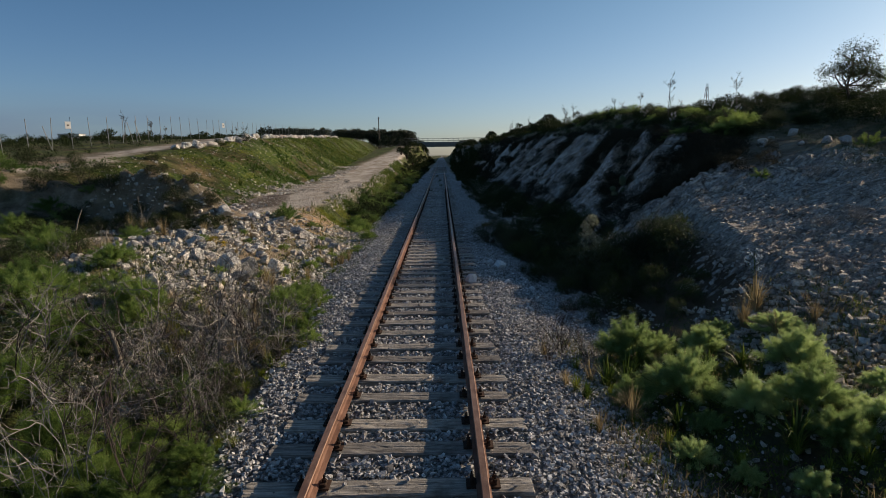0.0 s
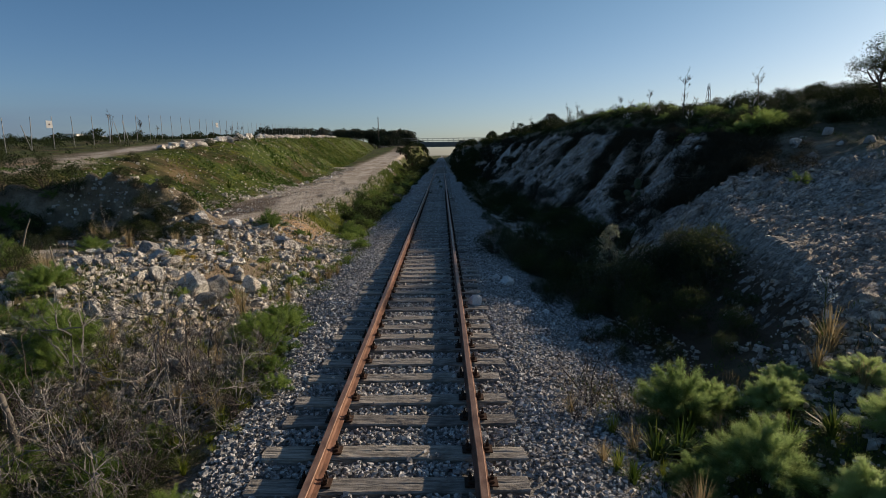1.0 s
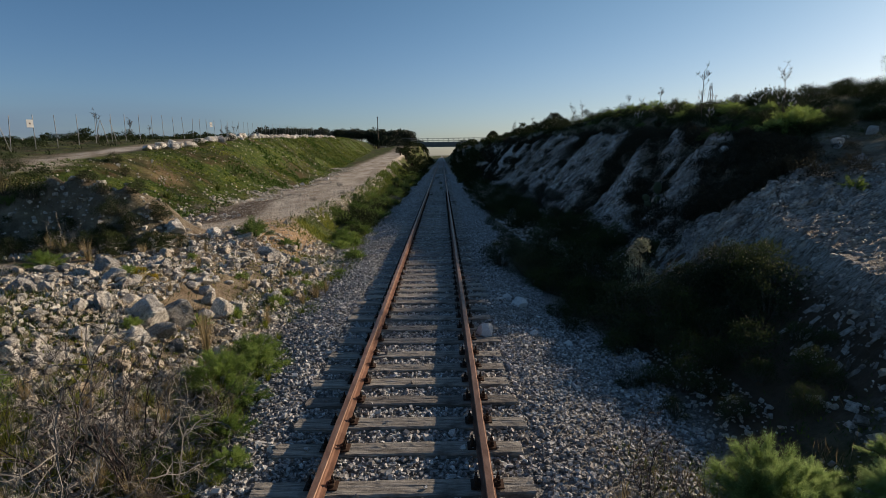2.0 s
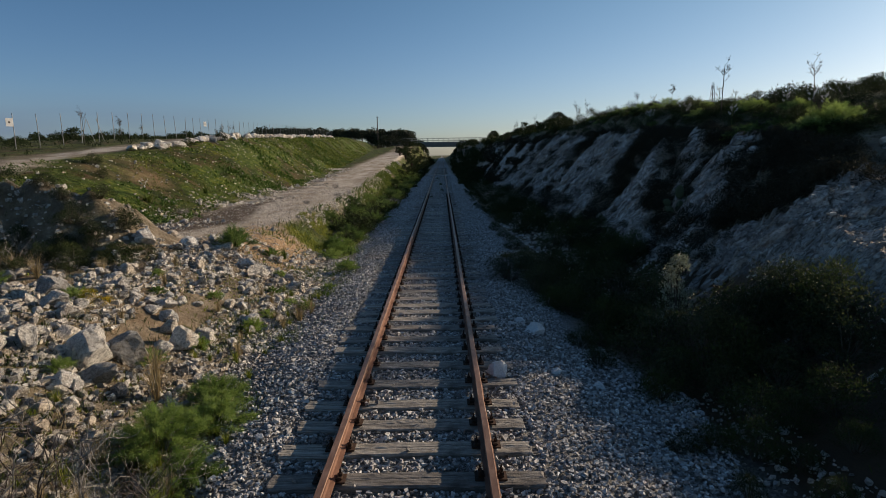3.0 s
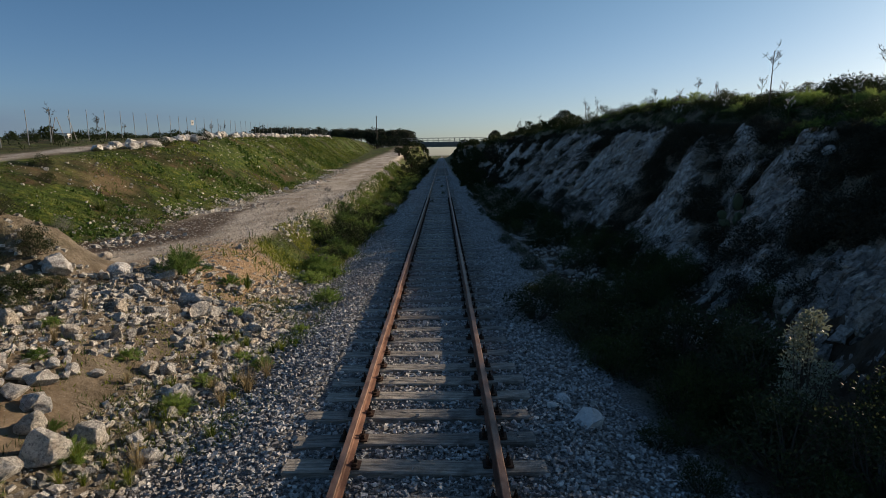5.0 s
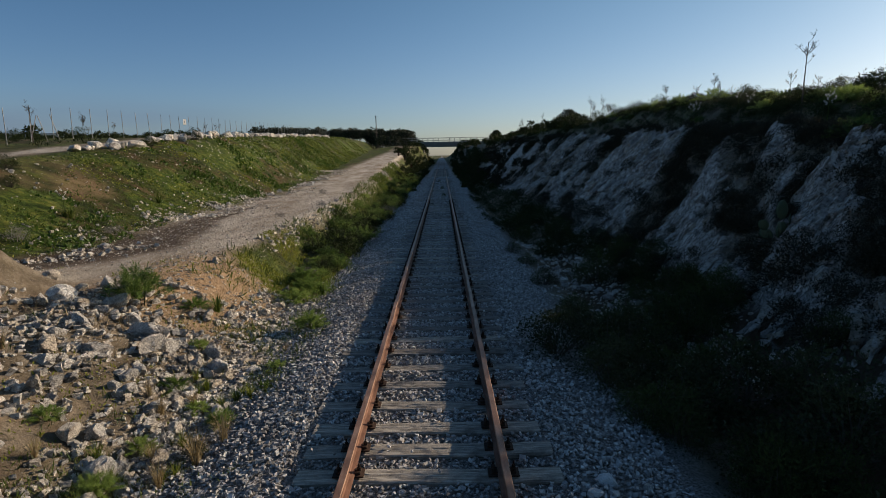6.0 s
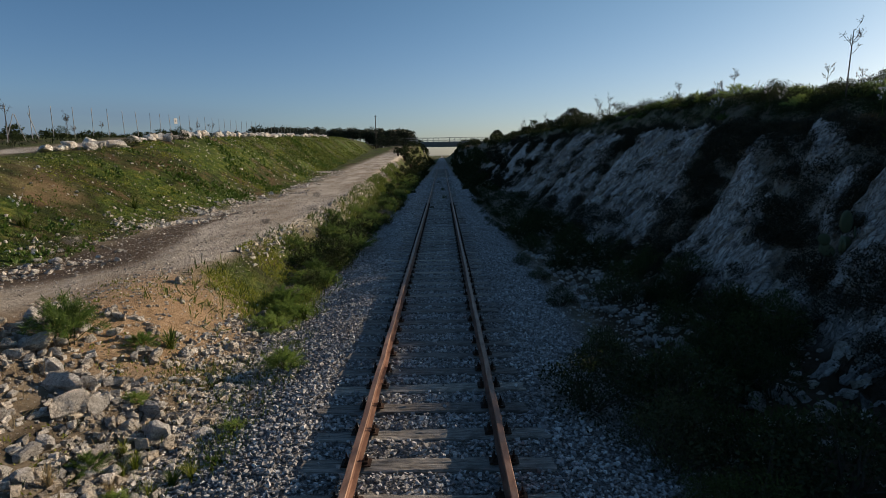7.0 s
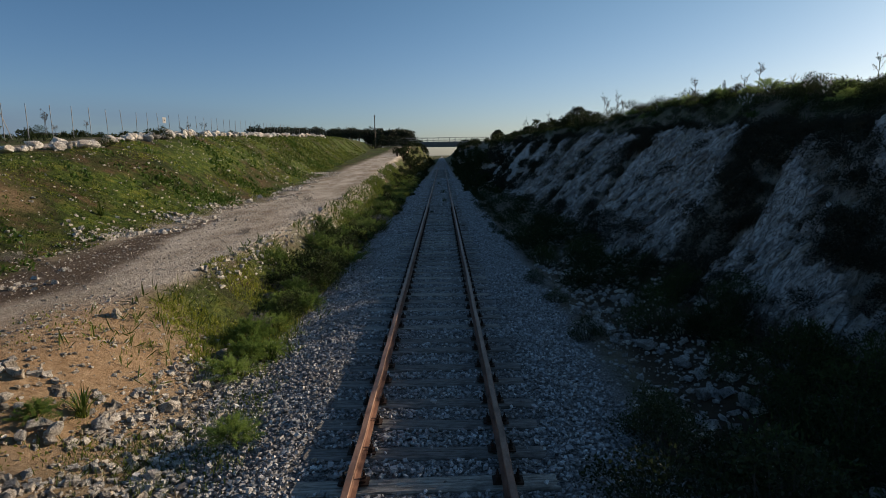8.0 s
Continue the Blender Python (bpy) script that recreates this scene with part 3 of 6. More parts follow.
def build_ground():
    xs, ys = spread(-8.5, 5.0, 0.13, -2500, 5.0, 1.075), spread(3.5, 38, 0.095, -400, 4000, 1.035)
    xs = np.concatenate([xs[xs < 4.95], spread(5.0, 11.2, 0.085, 5.0, 2500, 1.075)])
    X, Y = np.meshgrid(xs, ys)
    Z = ground_z(X, Y)
    nx, ny = len(xs), len(ys)
    i, j = np.meshgrid(np.arange(ny - 1), np.arange(nx - 1), indexing="ij")
    q = i * nx + j
    me = soup("ground", np.stack([X, Y, Z], -1).reshape(-1, 3), np.stack([q, q + 1, q + nx + 1, q + nx], -1).reshape(-1, 4), GROUND, True)
    stony = rock_mask((X[1:, 1:] + X[:-1, :-1]) / 2, (Y[1:, 1:] + Y[:-1, :-1]) / 2) * (X[1:, 1:] > 0)
    me.polygons.foreach_set("use_smooth", (stony < 0.4).ravel())
    U = -X
    wob = 0.5 * fbm(X * 0.7, Y * 0.7, 61, 4)
    kerb = np.minimum(toe(Y), 9.7 + 0.028 * np.clip(Y - 46, 0, 300))
    road = smooth(verge(Y) - 0.25, verge(Y) + 0.2, U + 0.5 * wob) * smooth(kerb + 0.2, kerb - 0.6, U + wob) * smooth(19.5, 22, Y + wob) * smooth(160, 120, Y)
    upper = smooth(0.9, 0.5, np.abs(U - (toe(Y) + 8.6) + 0.25 * np.clip(34 - Y, 0, 20)) / 1.1 + 0.3 * wob) * smooth(16, 22, Y)
    strip = smooth(7.5, 9, U + wob) * smooth(1.2, 0.7, np.abs(Y - 14.9) + wob)
    path = np.clip(np.maximum(np.maximum(road, upper), strip) * (X < 0), 0, 1)
    grass = smooth(kerb - 0.1, kerb + 0.9, U + 1.3 * wob) * smooth(toe(Y) + 7.6, toe(Y) + 6.4, U + wob) * smooth(19, 23, Y)
    grass = np.maximum(grass, 0.9 * smooth(2.7, 3.2, U + 0.4 * wob) * smooth(verge(Y) + 0.05, verge(Y) - 0.35, U + 0.4 * wob) * smooth(22.8, 24.6, Y + wob))
    grass = np.maximum(grass, 0.85 * smooth(2.1, 2.7, U + 0.5 * wob) * smooth(11.0, 9.0, Y + wob))
    top = np.maximum(smooth(11.0, 12.5, X + wob * 2), smooth(150, 260, np.hypot(X, Y)))
    grass = np.maximum(grass, 0.85 * smooth(toe(Y) + 10.2, toe(Y) + 11.4, U + wob) * smooth(18, 24, Y))
    grass = np.maximum(grass, 0.8 * smooth(150, 260, np.hypot(X, Y)))
    sand = np.exp(-((U - 4.9) / 1.5) ** 4 - ((Y - 21.4 + 0.7 * wob) / 2.3) ** 4) + 0.5 * smooth(3.4, 4.6, U + wob) * smooth(9.5, 7.5, U + wob) * smooth(10.0, 12.0, Y) * smooth(17.2, 16.0, Y + wob) * (0.4 + 0.9 * wob)
    sand = np.maximum(sand, 0.8 * smooth(0.15, 0.5, fbm(X * 0.35, Y * 0.35, 71, 3)) * smooth(11, 12, U) * smooth(18, 16, U) * smooth(36, 26, Y) * smooth(18, 22, Y))
    cutbank = smooth(verge(Y) - 0.75, verge(Y) - 0.3, U + 0.4 * wob) * smooth(verge(Y) + 0.35, verge(Y) + 0.1, U + 0.4 * wob) * smooth(30, 36, Y) * smooth(62, 50, Y)
    path = np.maximum(path, 0.6 * cutbank * (X < 0))
    wet_and_shade = smooth(0.2, 0.7, 1.2 - np.abs(U - toe(Y) + 0.95 + 0.9 * wob) / (0.5 + 1.2 * smooth(34, 24, Y))) * smooth(19, 22, Y) * smooth(42, 33, Y)
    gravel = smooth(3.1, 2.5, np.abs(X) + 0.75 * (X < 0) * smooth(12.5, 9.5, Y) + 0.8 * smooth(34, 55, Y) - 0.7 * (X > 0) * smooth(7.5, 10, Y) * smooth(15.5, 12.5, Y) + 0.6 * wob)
    # for X > 0 the mud mask paints the shade along the right ditch
    for name, val in (("road", path), ("grass", np.maximum(grass * (X < 0), np.maximum(0.6 * top, 0.85 * smooth(2.4, 3.0, X + 0.5 * wob) * smooth(5.8, 5.0, X + wob) * smooth(9.6, 8.4, Y + wob)) * (X > 0))), ("sand", np.clip(sand, 0, 1) * (X < 0)), ("rock", rock_mask(X, Y) * (X > 0) * (1 - 0.3 * smooth(17, 13, Y)) * (1 - 0.85 * gully(X, Y)) * smooth(115, 80, Y)), ("wet_and_shade", np.where(X < 0, wet_and_shade * 0.9, 0.95 * smooth(3.0, 3.7, X + 0.5 * wob) * smooth(6.5, 5.9, X + 0.4 * wob) * smooth(8.6, 10.0, Y + wob) * smooth(40, 30, Y))), ("ballast", gravel)):
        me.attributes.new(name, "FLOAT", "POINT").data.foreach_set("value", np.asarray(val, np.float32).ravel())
    return tagged(new("ground", me), "stony soil cutting with grass banks and bare limestone", "ground", kind="structure")


build_ground()


# ---- railway track ----
NEAR_SLEEPERS = [4.94, 5.62, 6.13, 6.82, 7.36, 8.06, 8.57, 9.26, 9.81, 10.38, 10.95, 11.49, 12.0, 12.62, 13.27, 13.89, 14.44, 15.0, 15.55, 16.02,
                 16.5, 17.1, 17.72, 18.36, 19.0, 19.62, 20.2, 20.84, 21.4, 22.07, 22.63, 23.36, 23.84, 24.61, 25.19]


def rail_mesh(length):
    """Flat-bottom rail section swept along y; its foot at 0, its head at 0.15."""
    half = [(0.064, 0.0), (0.064, 0.009), (0.022, 0.022), (0.008, 0.036), (0.008, 0.098), (0.034, 0.112), (0.0355, 0.14), (0.029, 0.149)]
    ring = half + [(-x, z) for x, z in reversed(half)]
    n, cuts = len(ring), int(length / 0.6)
    ys = np.linspace(0, length, cuts + 1)
    rng = np.random.default_rng(4)
    sway, heave = rng.normal(0, 0.0025, cuts + 1), rng.normal(0, 0.003, cuts + 1)
    v = np.array([(x + sway[k], y, z + heave[k]) for k, y in enumerate(ys) for x, z in ring])
    i, j = np.meshgrid(np.arange(cuts), np.arange(n), indexing="ij")
    f = np.stack([i * n + j, i * n + (j + 1) % n, (i + 1) * n + (j + 1) % n, (i + 1) * n + j], -1).reshape(-1, 4)[:, ::-1]
    me = soup("rail", v, f, RUST)
    me.materials.append(RAILTOP)
    face = np.tile(np.array([1 if k in (6, 7, 8) else 0 for k in range(n)]), cuts)
    me.polygons.foreach_set("material_index", face.astype(np.int32))
    return me


def sleeper_mesh(seed):
    """A split, worn wooden sleeper 2.6 m long, its top at 0."""
    rng = np.random.default_rng(seed)
    nx, prof = 40, [(-0.118, -0.15), (-0.122, -0.02), (-0.108, -0.004), (-0.06, 0.0), (-0.012, 0.001), (0.0, -0.006), (0.015, 0.0), (0.07, 0.001), (0.108, -0.004), (0.12, -0.02), (0.118, -0.15)]
    xs = np.linspace(-1.3, 1.3, nx + 1)
    xs[0] += rng.uniform(-0.03, 0.06)
    xs[-1] += rng.uniform(-0.06, 0.03)
    bow = 0.012 * np.sin(xs * rng.uniform(1, 2.5) + rng.uniform(0, 6))
    v = []
    for k, x in enumerate(xs):
        for p, (y, z) in enumerate(prof):
            ragged = rng.normal(0, 0.004 + (0.008 if k in (0, nx) else 0))
            crack = -0.012 * max(0, fbm(x * 1.5 + seed, p * 3.1, 5, 2)) if 2 <= p <= 8 else 0
            v.append((x + (ragged if k in (0, nx) else 0), y + bow[k] + rng.normal(0, 0.002), z + crack + rng.normal(0, 0.002)))
    n = len(prof)
    f = [(k * n + p, (k + 1) * n + p, (k + 1) * n + p + 1, k * n + p + 1) for k in range(nx) for p in range(n - 1)]
    me = bpy.data.meshes.new("sleeper")
    me.from_pydata(v, [], [q[::-1] for q in f] + [tuple(range(n)), tuple(nx * n + p for p in reversed(range(n)))])
    me.materials.append(WOOD)
    me.validate()
    me.update()
    return me


def fastening_mesh(seed):
    """Base plate with two clips, bolts and nuts, for one rail seat."""
    bm = bmesh.new()
    box(bm, -0.15, 0.15, -0.075, 0.075, 0.0, 0.016, 0.004)
    for s in (-1, 1):
        box(bm, s * 0.09 - 0.03, s * 0.09 + 0.03, -0.05, 0.05, 0.016, 0.042, 0.006)
        for y in (-0.028, 0.028) if seed else (0.0,):
            bmesh.ops.create_cone(bm, cap_ends=True, segments=6, radius1=0.02, radius2=0.02, depth=0.028, matrix=Matrix.Translation((s * 0.1, y, 0.056)))
            bmesh.ops.create_cone(bm, cap_ends=True, segments=6, radius1=0.011, radius2=0.009, depth=0.05, matrix=Matrix.Translation((s * 0.1, y, 0.085)))
    return from_bm("fastening", bm, IRON)


def build_track():
    track = tagged(new("railway_track"), "disused single railway track with rusty rails on worn wooden sleepers", "railway track", kind="structure")
    steel = rail_mesh(232.0)
    for s in (-1, 1):
        part("rail", steel, track, "rust-brown flat-bottom steel rail", pose(s * 0.75, -22.0, 0.018))
    planks, fixings = [sleeper_mesh(k) for k in range(9)], [fastening_mesh(k) for k in range(2)]
    rng = np.random.default_rng(11)
    ys = list(np.arange(NEAR_SLEEPERS[0] - 24 * 0.6, NEAR_SLEEPERS[0] - 0.1, 0.6)) + NEAR_SLEEPERS + list(np.arange(25.8, 132, 0.6))
    for k, y in enumerate(ys):
        sink = 0.02 * rng.random() + (0.022 if y > 17 else 0.0)
        at = pose(rng.normal(-0.05, 0.035), y - 0.12, -sink, rng.normal(0, 0.7), rng.normal(0, 0.25), rng.normal(0, 0.9))
        tie = part("sleeper", planks[rng.integers(len(planks))], track, "", at)
        if -2 < y < 48:
            for s in (-1, 1):
                part("fastening", fixings[rng.integers(2)], tie, "", at.inverted() @ pose(s * 0.75, y - 0.12 + rng.normal(0, 0.01), 0.002 - sink * 0.6))


build_track()


def build_ballast():
    rng = np.random.default_rng(5)
    shapes = [crushed_shape(rng) for _ in range(40)]
    n = 165000
    y = 1.0 + 36 * rng.random(n) ** 1.2
    x = rng.uniform(-3.3, 4.1, n)
    keep = np.abs(x) + 0.35 * fbm(x * 0.9, y * 0.9, 77, 3) < np.where(x > 0, 2.6 + 0.8 * smooth(7.5, 10, y) * smooth(15.5, 12.5, y), 2.0 + 0.8 * smooth(9.5, 12.5, y) + 0.35 * smooth(13, 16, y) * smooth(26, 23, y))
    ties = np.array(NEAR_SLEEPERS + list(np.arange(25.8, 60, 0.6))) - 0.12
    gap = np.abs(y[:, None] - ties[None]).min(1)
    keep &= ~((gap < 0.135) & (np.abs(x + 0.05) < 1.33)) | ((rng.random(n) < 0.012) & (np.abs(np.abs(x) - 0.75) > 0.1))
    keep &= np.abs(np.abs(x) - 0.75) > 0.055
    x, y = x[keep], y[keep]
    size = (0.0155 + 0.017 * rng.random(len(x)) ** 1.5) * np.where(rng.random(len(x)) < 0.05, 1.5, 1)
    z = ground_z(x, y) + size * rng.uniform(0.0, 1.0, len(x)) + 0.010
    on_tie = (np.abs(y[:, None] - ties[None]).min(1) < 0.135) & (np.abs(x + 0.05) < 1.33)
    z = np.where(on_tie, 0.012, z)
    far_y, far_x = 36 + 52 * rng.random(26000) ** 1.3, rng.uniform(-2.9, 2.7, 26000)
    far_ties = np.abs((far_y - 25.68) / 0.6 - np.round((far_y - 25.68) / 0.6)) * 0.6
    clear = (np.abs(np.abs(far_x) - 0.75) > 0.07) & ~((far_ties < 0.13) & (np.abs(far_x) < 1.3))
    far_x, far_y = far_x[clear], far_y[clear]
    far_size = rng.uniform(0.025, 0.05, len(far_x)) * (1 + (far_y - 36) / 60)
    x, y, size = np.concatenate([x, far_x]), np.concatenate([y, far_y]), np.concatenate([size, far_size])
    z = np.concatenate([z, ground_z(far_x, far_y) + 0.3 * far_size])
    v, f = scatter_shapes(shapes, np.stack([x, y, z], 1), size, rng, 1.2)
    tagged(new("ballast", soup("ballast", v, f, BALLAST)), "loose grey crushed stone ballast between the sleepers", "ballast", kind="stuff")


build_ballast()


# ---- bridge and far things ----
def build_bridge():
    bridge = tagged(new("road_bridge"), "concrete road bridge with steel railing across the cutting", "bridge")
    bridge.matrix_basis = pose(0, 190, 0)
    bm = bmesh.new()
    box(bm, -17, 17, -3.2, 3.2, 6.0, 6.9, 0.03)
    part("deck", from_bm("deck", bm, CONCRETE), bridge)
    for y in (-2.6, -0.9, 0.9, 2.6):
        bm = bmesh.new()
        box(bm, -15, 15, y - 0.3, y + 0.3, 5.35, 6.0)
        part("girder", from_bm("girder", bm, CONCRETE), bridge)
    for s in (-1, 1):
        bm = bmesh.new()
        box(bm, s * 9.0 - 3.6, s * 9.0 + 3.6, -3.4, 3.4, -2.0, 5.4)
        part("abutment", from_bm("abutment", bm, CONCRETE), bridge)
    post = bmesh.new()
    box(post, -0.05, 0.05, -0.05, 0.05, 6.9, 8.15)
    post = from_bm("railing_post", post, GALVANISED)
    for y in (-3.05, 3.05):
        for k in range(18):
            part("railing_post", post, bridge, "", pose(-14.4 + 1.7 * k, y, 0))
        for z in (7.4, 8.1):
            bm = bmesh.new()
            box(bm, -14.5, 14.6, y - 0.04, y + 0.04, z - 0.04, z + 0.04)
            part("handrail", from_bm("handrail", bm, GALVANISED), bridge)


build_bridge()


# ---- plant and stone builders ----
def gz(x, y):
    return float(ground_z(np.array([x]), np.array([y]))[0])


def unit(v):
    v = np.asarray(v, float)
    return v / (np.linalg.norm(v, axis=-1, keepdims=True) + 1e-9)


def leaf_quads(base, way, length, width, rng):
    """One pointed leaf of four corners for each base and direction."""
    way = unit(way)
    side = unit(np.cross(way, rng.normal(size=way.shape)))
    L, W = np.asarray(length).reshape(-1, 1), np.asarray(width).reshape(-1, 1)
    mid = base + way * L * 0.5
    v = np.stack([base, mid + side * W * 0.5, base + way * L, mid - side * W * 0.5], 1).reshape(-1, 3)
    return v, np.arange(len(v)).reshape(-1, 4)


def leaf_tris(base, way, length, width, rng):
    """One narrow pointed leaf of three corners for each base and direction."""
    way = unit(way)
    side = unit(np.cross(way, rng.normal(size=way.shape)))
    L, W = np.asarray(length).reshape(-1, 1), np.asarray(width).reshape(-1, 1)
    mid = base + way * L * 0.35
    v = np.stack([mid - side * W * 0.5, mid + side * W * 0.5, base + way * L], 1).reshape(-1, 3)
    return v, np.arange(len(v)).reshape(-1, 3)


def bush_mesh(seed, r, h, leaves, leaf, wide, clumps=18, shag=0.45):
    """Stems and foliage of a domed, lumpy shrub with gaps between its clumps."""
    rng = np.random.default_rng(seed)
    az, up = rng.uniform(0, 2 * np.pi, clumps), rng.uniform(0.05, 1.0, clumps)
    out = np.sqrt(np.clip(1 - up ** 2, 0.02, 1)) * rng.uniform(0.55, 1.0, clumps)
    centre = np.stack([np.cos(az) * out * r * 0.8, np.sin(az) * out * r * 0.8, up * h * 0.78], 1)
    ball = rng.uniform(0.2, 0.38, clumps) * r
    pick = rng.integers(0, clumps, leaves)
    d = unit(rng.normal(size=(leaves, 3)) + np.array([0, 0, 0.35]))
    base = centre[pick] + d * (ball[pick] * rng.uniform(0.35, 1.0 + shag * 0.4, leaves))[:, None] * np.array([1, 1, 0.8])
    base[:, 2] = np.maximum(base[:, 2], 0.02)
    way = d + rng.normal(0, shag, (leaves, 3)) + np.array([0, 0, 0.25])
    fol = leaf_tris(base, way, leaf * rng.uniform(0.6, 1.3, leaves), 1.3 * wide * rng.uniform(0.6, 1.3, leaves), rng)
    stems = []
    for c in centre:
        a = np.array([c[0] * 0.12, c[1] * 0.12, -0.05])
        m = (a + c) / 2 + rng.normal(0, 0.07 * r, 3)
        stems.append(tube([a, m, c, c + unit(c - m) * 0.15 * r], [0.012 * r + 0.006, 0.009 * r + 0.004, 0.004, 0.002], 4))
    return fol, gather(stems)


def fennel_mesh(seed, r, h, stems=26, plumes=5, hairs=84, fine=0.0032):
    """Feathery plant: arching stems that end in soft rounded plumes of thread-like leaves."""
    rng = np.random.default_rng(seed)
    tubes, base, way, size = [], [], [], []
    for k in range(stems):
        az, lean = 2.4 * k + rng.normal(0, 0.3), ((k + 0.5) / stems) ** 0.6
        d = np.array([math.cos(az), math.sin(az), 0])
        tall = h * rng.uniform(0.68, 1.0) * (1.0 - 0.62 * lean ** 2)
        t = np.linspace(0, 1, 7)[:, None]
        path = d * r * lean * (t ** 1.3) + np.array([0, 0, 1.0]) * tall * (1.3 * t - 0.3 * t ** 3) + rng.normal(0, 0.012, (7, 3)) * t
        path += np.array([rng.normal(0, 0.05), rng.normal(0, 0.05), -0.03])
        tubes.append(tube(path, np.linspace(0.006, 0.002, 7), 3))
        fluff = rng.uniform(0.09, 0.15) * (0.6 + 0.6 * h)
        for s in np.linspace(0.55, 1.0, plumes):
            i = min(int(s * 6), 5)
            p = path[i] + (path[i + 1] - path[i]) * (s * 6 - i)
            axis = unit(path[i + 1] - path[i] + d * 0.02)
            q = rng.random(hairs)[:, None]
            base.append(p + axis * 0.12 * h * q + rng.normal(0, 0.18 * fluff, (hairs, 3)))
            spray = unit(axis * 0.75 + rng.normal(0, 0.62, (hairs, 3)))
            way.append(spray + np.array([0, 0, 0.1]))
            size.append(fluff * rng.uniform(0.5, 1.15, hairs) * (1.25 - 0.5 * s))
    base, way, size = np.concatenate(base), unit(np.concatenate(way)), np.concatenate(size)
    side = unit(np.cross(way, rng.normal(size=way.shape)))
    v = np.stack([base - side * fine / 2, base + side * fine / 2, base + way * size[:, None]], 1).reshape(-1, 3)
    return (v, np.arange(len(v)).reshape(-1, 3)), gather(tubes)


def twig_mesh(seed, r, h, mains=6, kids=5, levels=3, thick=0.011):
    """Bare thorny shrub: zigzag branches that fork three times."""
    rng = np.random.default_rng(seed)
    out = []

    def grow(p, d, length, rad, level):
        n = 6
        pts = [p]
        for _ in range(n):
            d = unit(d + rng.normal(0, 0.28, 3) + np.array([0, 0, 0.03]))
            pts.append(pts[-1] + d * length / n)
        out.append(tube(pts, np.linspace(rad, rad * 0.4, n + 1), 3))
        if level < levels:
            for _ in range(kids):
                k = rng.integers(1, n + 1)
                grow(pts[k], unit(d + rng.normal(0, 0.9, 3)), length * rng.uniform(0.3, 0.6), rad * 0.55, level + 1)
    for _ in range(mains):
        az = rng.uniform(0, 2 * np.pi)
        grow(np.array([rng.normal(0, 0.05), rng.normal(0, 0.05), -0.04]), unit(np.array([math.cos(az) * r, math.sin(az) * r, h * rng.uniform(0.5, 1.2)])), math.hypot(r, h) * rng.uniform(0.6, 1.0), thick, 1)
    return gather(out)


def tuft_mesh(seed, r, h, blades, wide, droop=0.5):
    """A tuft of grass: ribbons that rise and bend outward."""
    rng = np.random.default_rng(seed)
    az, lean, tall = rng.uniform(0, 2 * np.pi, blades), rng.uniform(0.05, 1, blades), h * rng.uniform(0.5, 1.0, blades)
    d = np.stack([np.cos(az), np.sin(az), 0 * az], 1)
    side = np.stack([-np.sin(az), np.cos(az), 0 * az], 1)
    start = d * (0.15 * r * rng.random(blades))[:, None]
    rows = []
    for t, w in ((0, 1.0), (0.4, 0.9), (0.75, 0.6), (1.0, 0.08)):
        p = start + d * (r * lean * t ** 1.6)[:, None] + np.array([0, 0, 1]) * (tall * (t - droop * lean * t ** 3 * 0.7))[:, None]
        rows += [p - side * wide * w / 2, p + side * wide * w / 2]
    v = np.stack(rows, 1).reshape(-1, 3)
    o = np.arange(blades)[:, None] * 8
    f = np.concatenate([o + np.array([[0, 1, 3, 2]]), o + np.array([[2, 3, 5, 4]]), o + np.array([[4, 5, 7, 6]])])
    return v, f


def thing(name, label, category, group="", **parts):
    """A top-level thing at the origin from named meshes."""
    root = tagged(new(name), label, category, group)
    for key, me in parts.items():
        part(key, me, root)
    return root


def plant(name, label, category, group, fol, stems, leaf_mat, stem_mat):
    return thing(name, label, category, group, foliage=soup("foliage", *fol, leaf_mat), woody_base=soup("woody_base", *stems, stem_mat))


FIRST = {}


def put(key, make, x, y, size=1.0, turn=0.0, lift=0.0, tall=1.0, lean=0.0):
    """Places a thing of a kind: the first time as built, then as copies."""
    at = pose(x, y, gz(x, y) + lift, lean, 0, turn)
    if key not in FIRST:
        FIRST[key] = make()
        FIRST[key].matrix_basis = at @ Matrix.Diagonal((size, size, size * tall, 1))
        return FIRST[key]
    ob = copy_thing(FIRST[key], at)
    ob.scale = (size, size, size * tall)
    return ob


# ---- stones ----
STONES = {}


def stone(x, y, r, rng, mat=None, level=2, lift=0.35, name="rock", label="grey-white broken limestone rock on the rubble", category="rock", group="rubble rocks", tall=1.0, turn=None):
    mat = mat or LIMESTONE
    key = (mat.name, level, int(rng.integers(0, 10)))
    if key not in STONES:
        STONES[key] = soup("rock", *stone_shape(np.random.default_rng(key[2] + level * 31), level, 16, 0.72, 0.2), mat)
    ob = new(name, STONES[key])
    ob.matrix_basis = pose(x, y, gz(x, y) + r * lift, rng.normal(0, 14), rng.normal(0, 14), rng.uniform(0, 360) if turn is None else turn) @ Matrix.Diagonal((r, r * rng.uniform(0.8, 1.1), r * tall, 1))
    return tagged(ob, label, category, group)


def build_boulder_row():
    rng = np.random.default_rng(21)
    y = 36.0
    while y < 118:
        r = 0.2 + 0.33 * rng.random() ** 1.4
        u = toe(y) + 6.3 + rng.normal(0, 0.26)
        if rng.random() > 0.07:
            stone(-u, y, r, rng, WHITESTONE, 2, 0.42, "boulder", "large white limestone boulder in a row along the bank top", "boulder", "boulder row", rng.uniform(0.6, 1.05))
        y += r * rng.uniform(0.6, 1.15)


build_boulder_row()


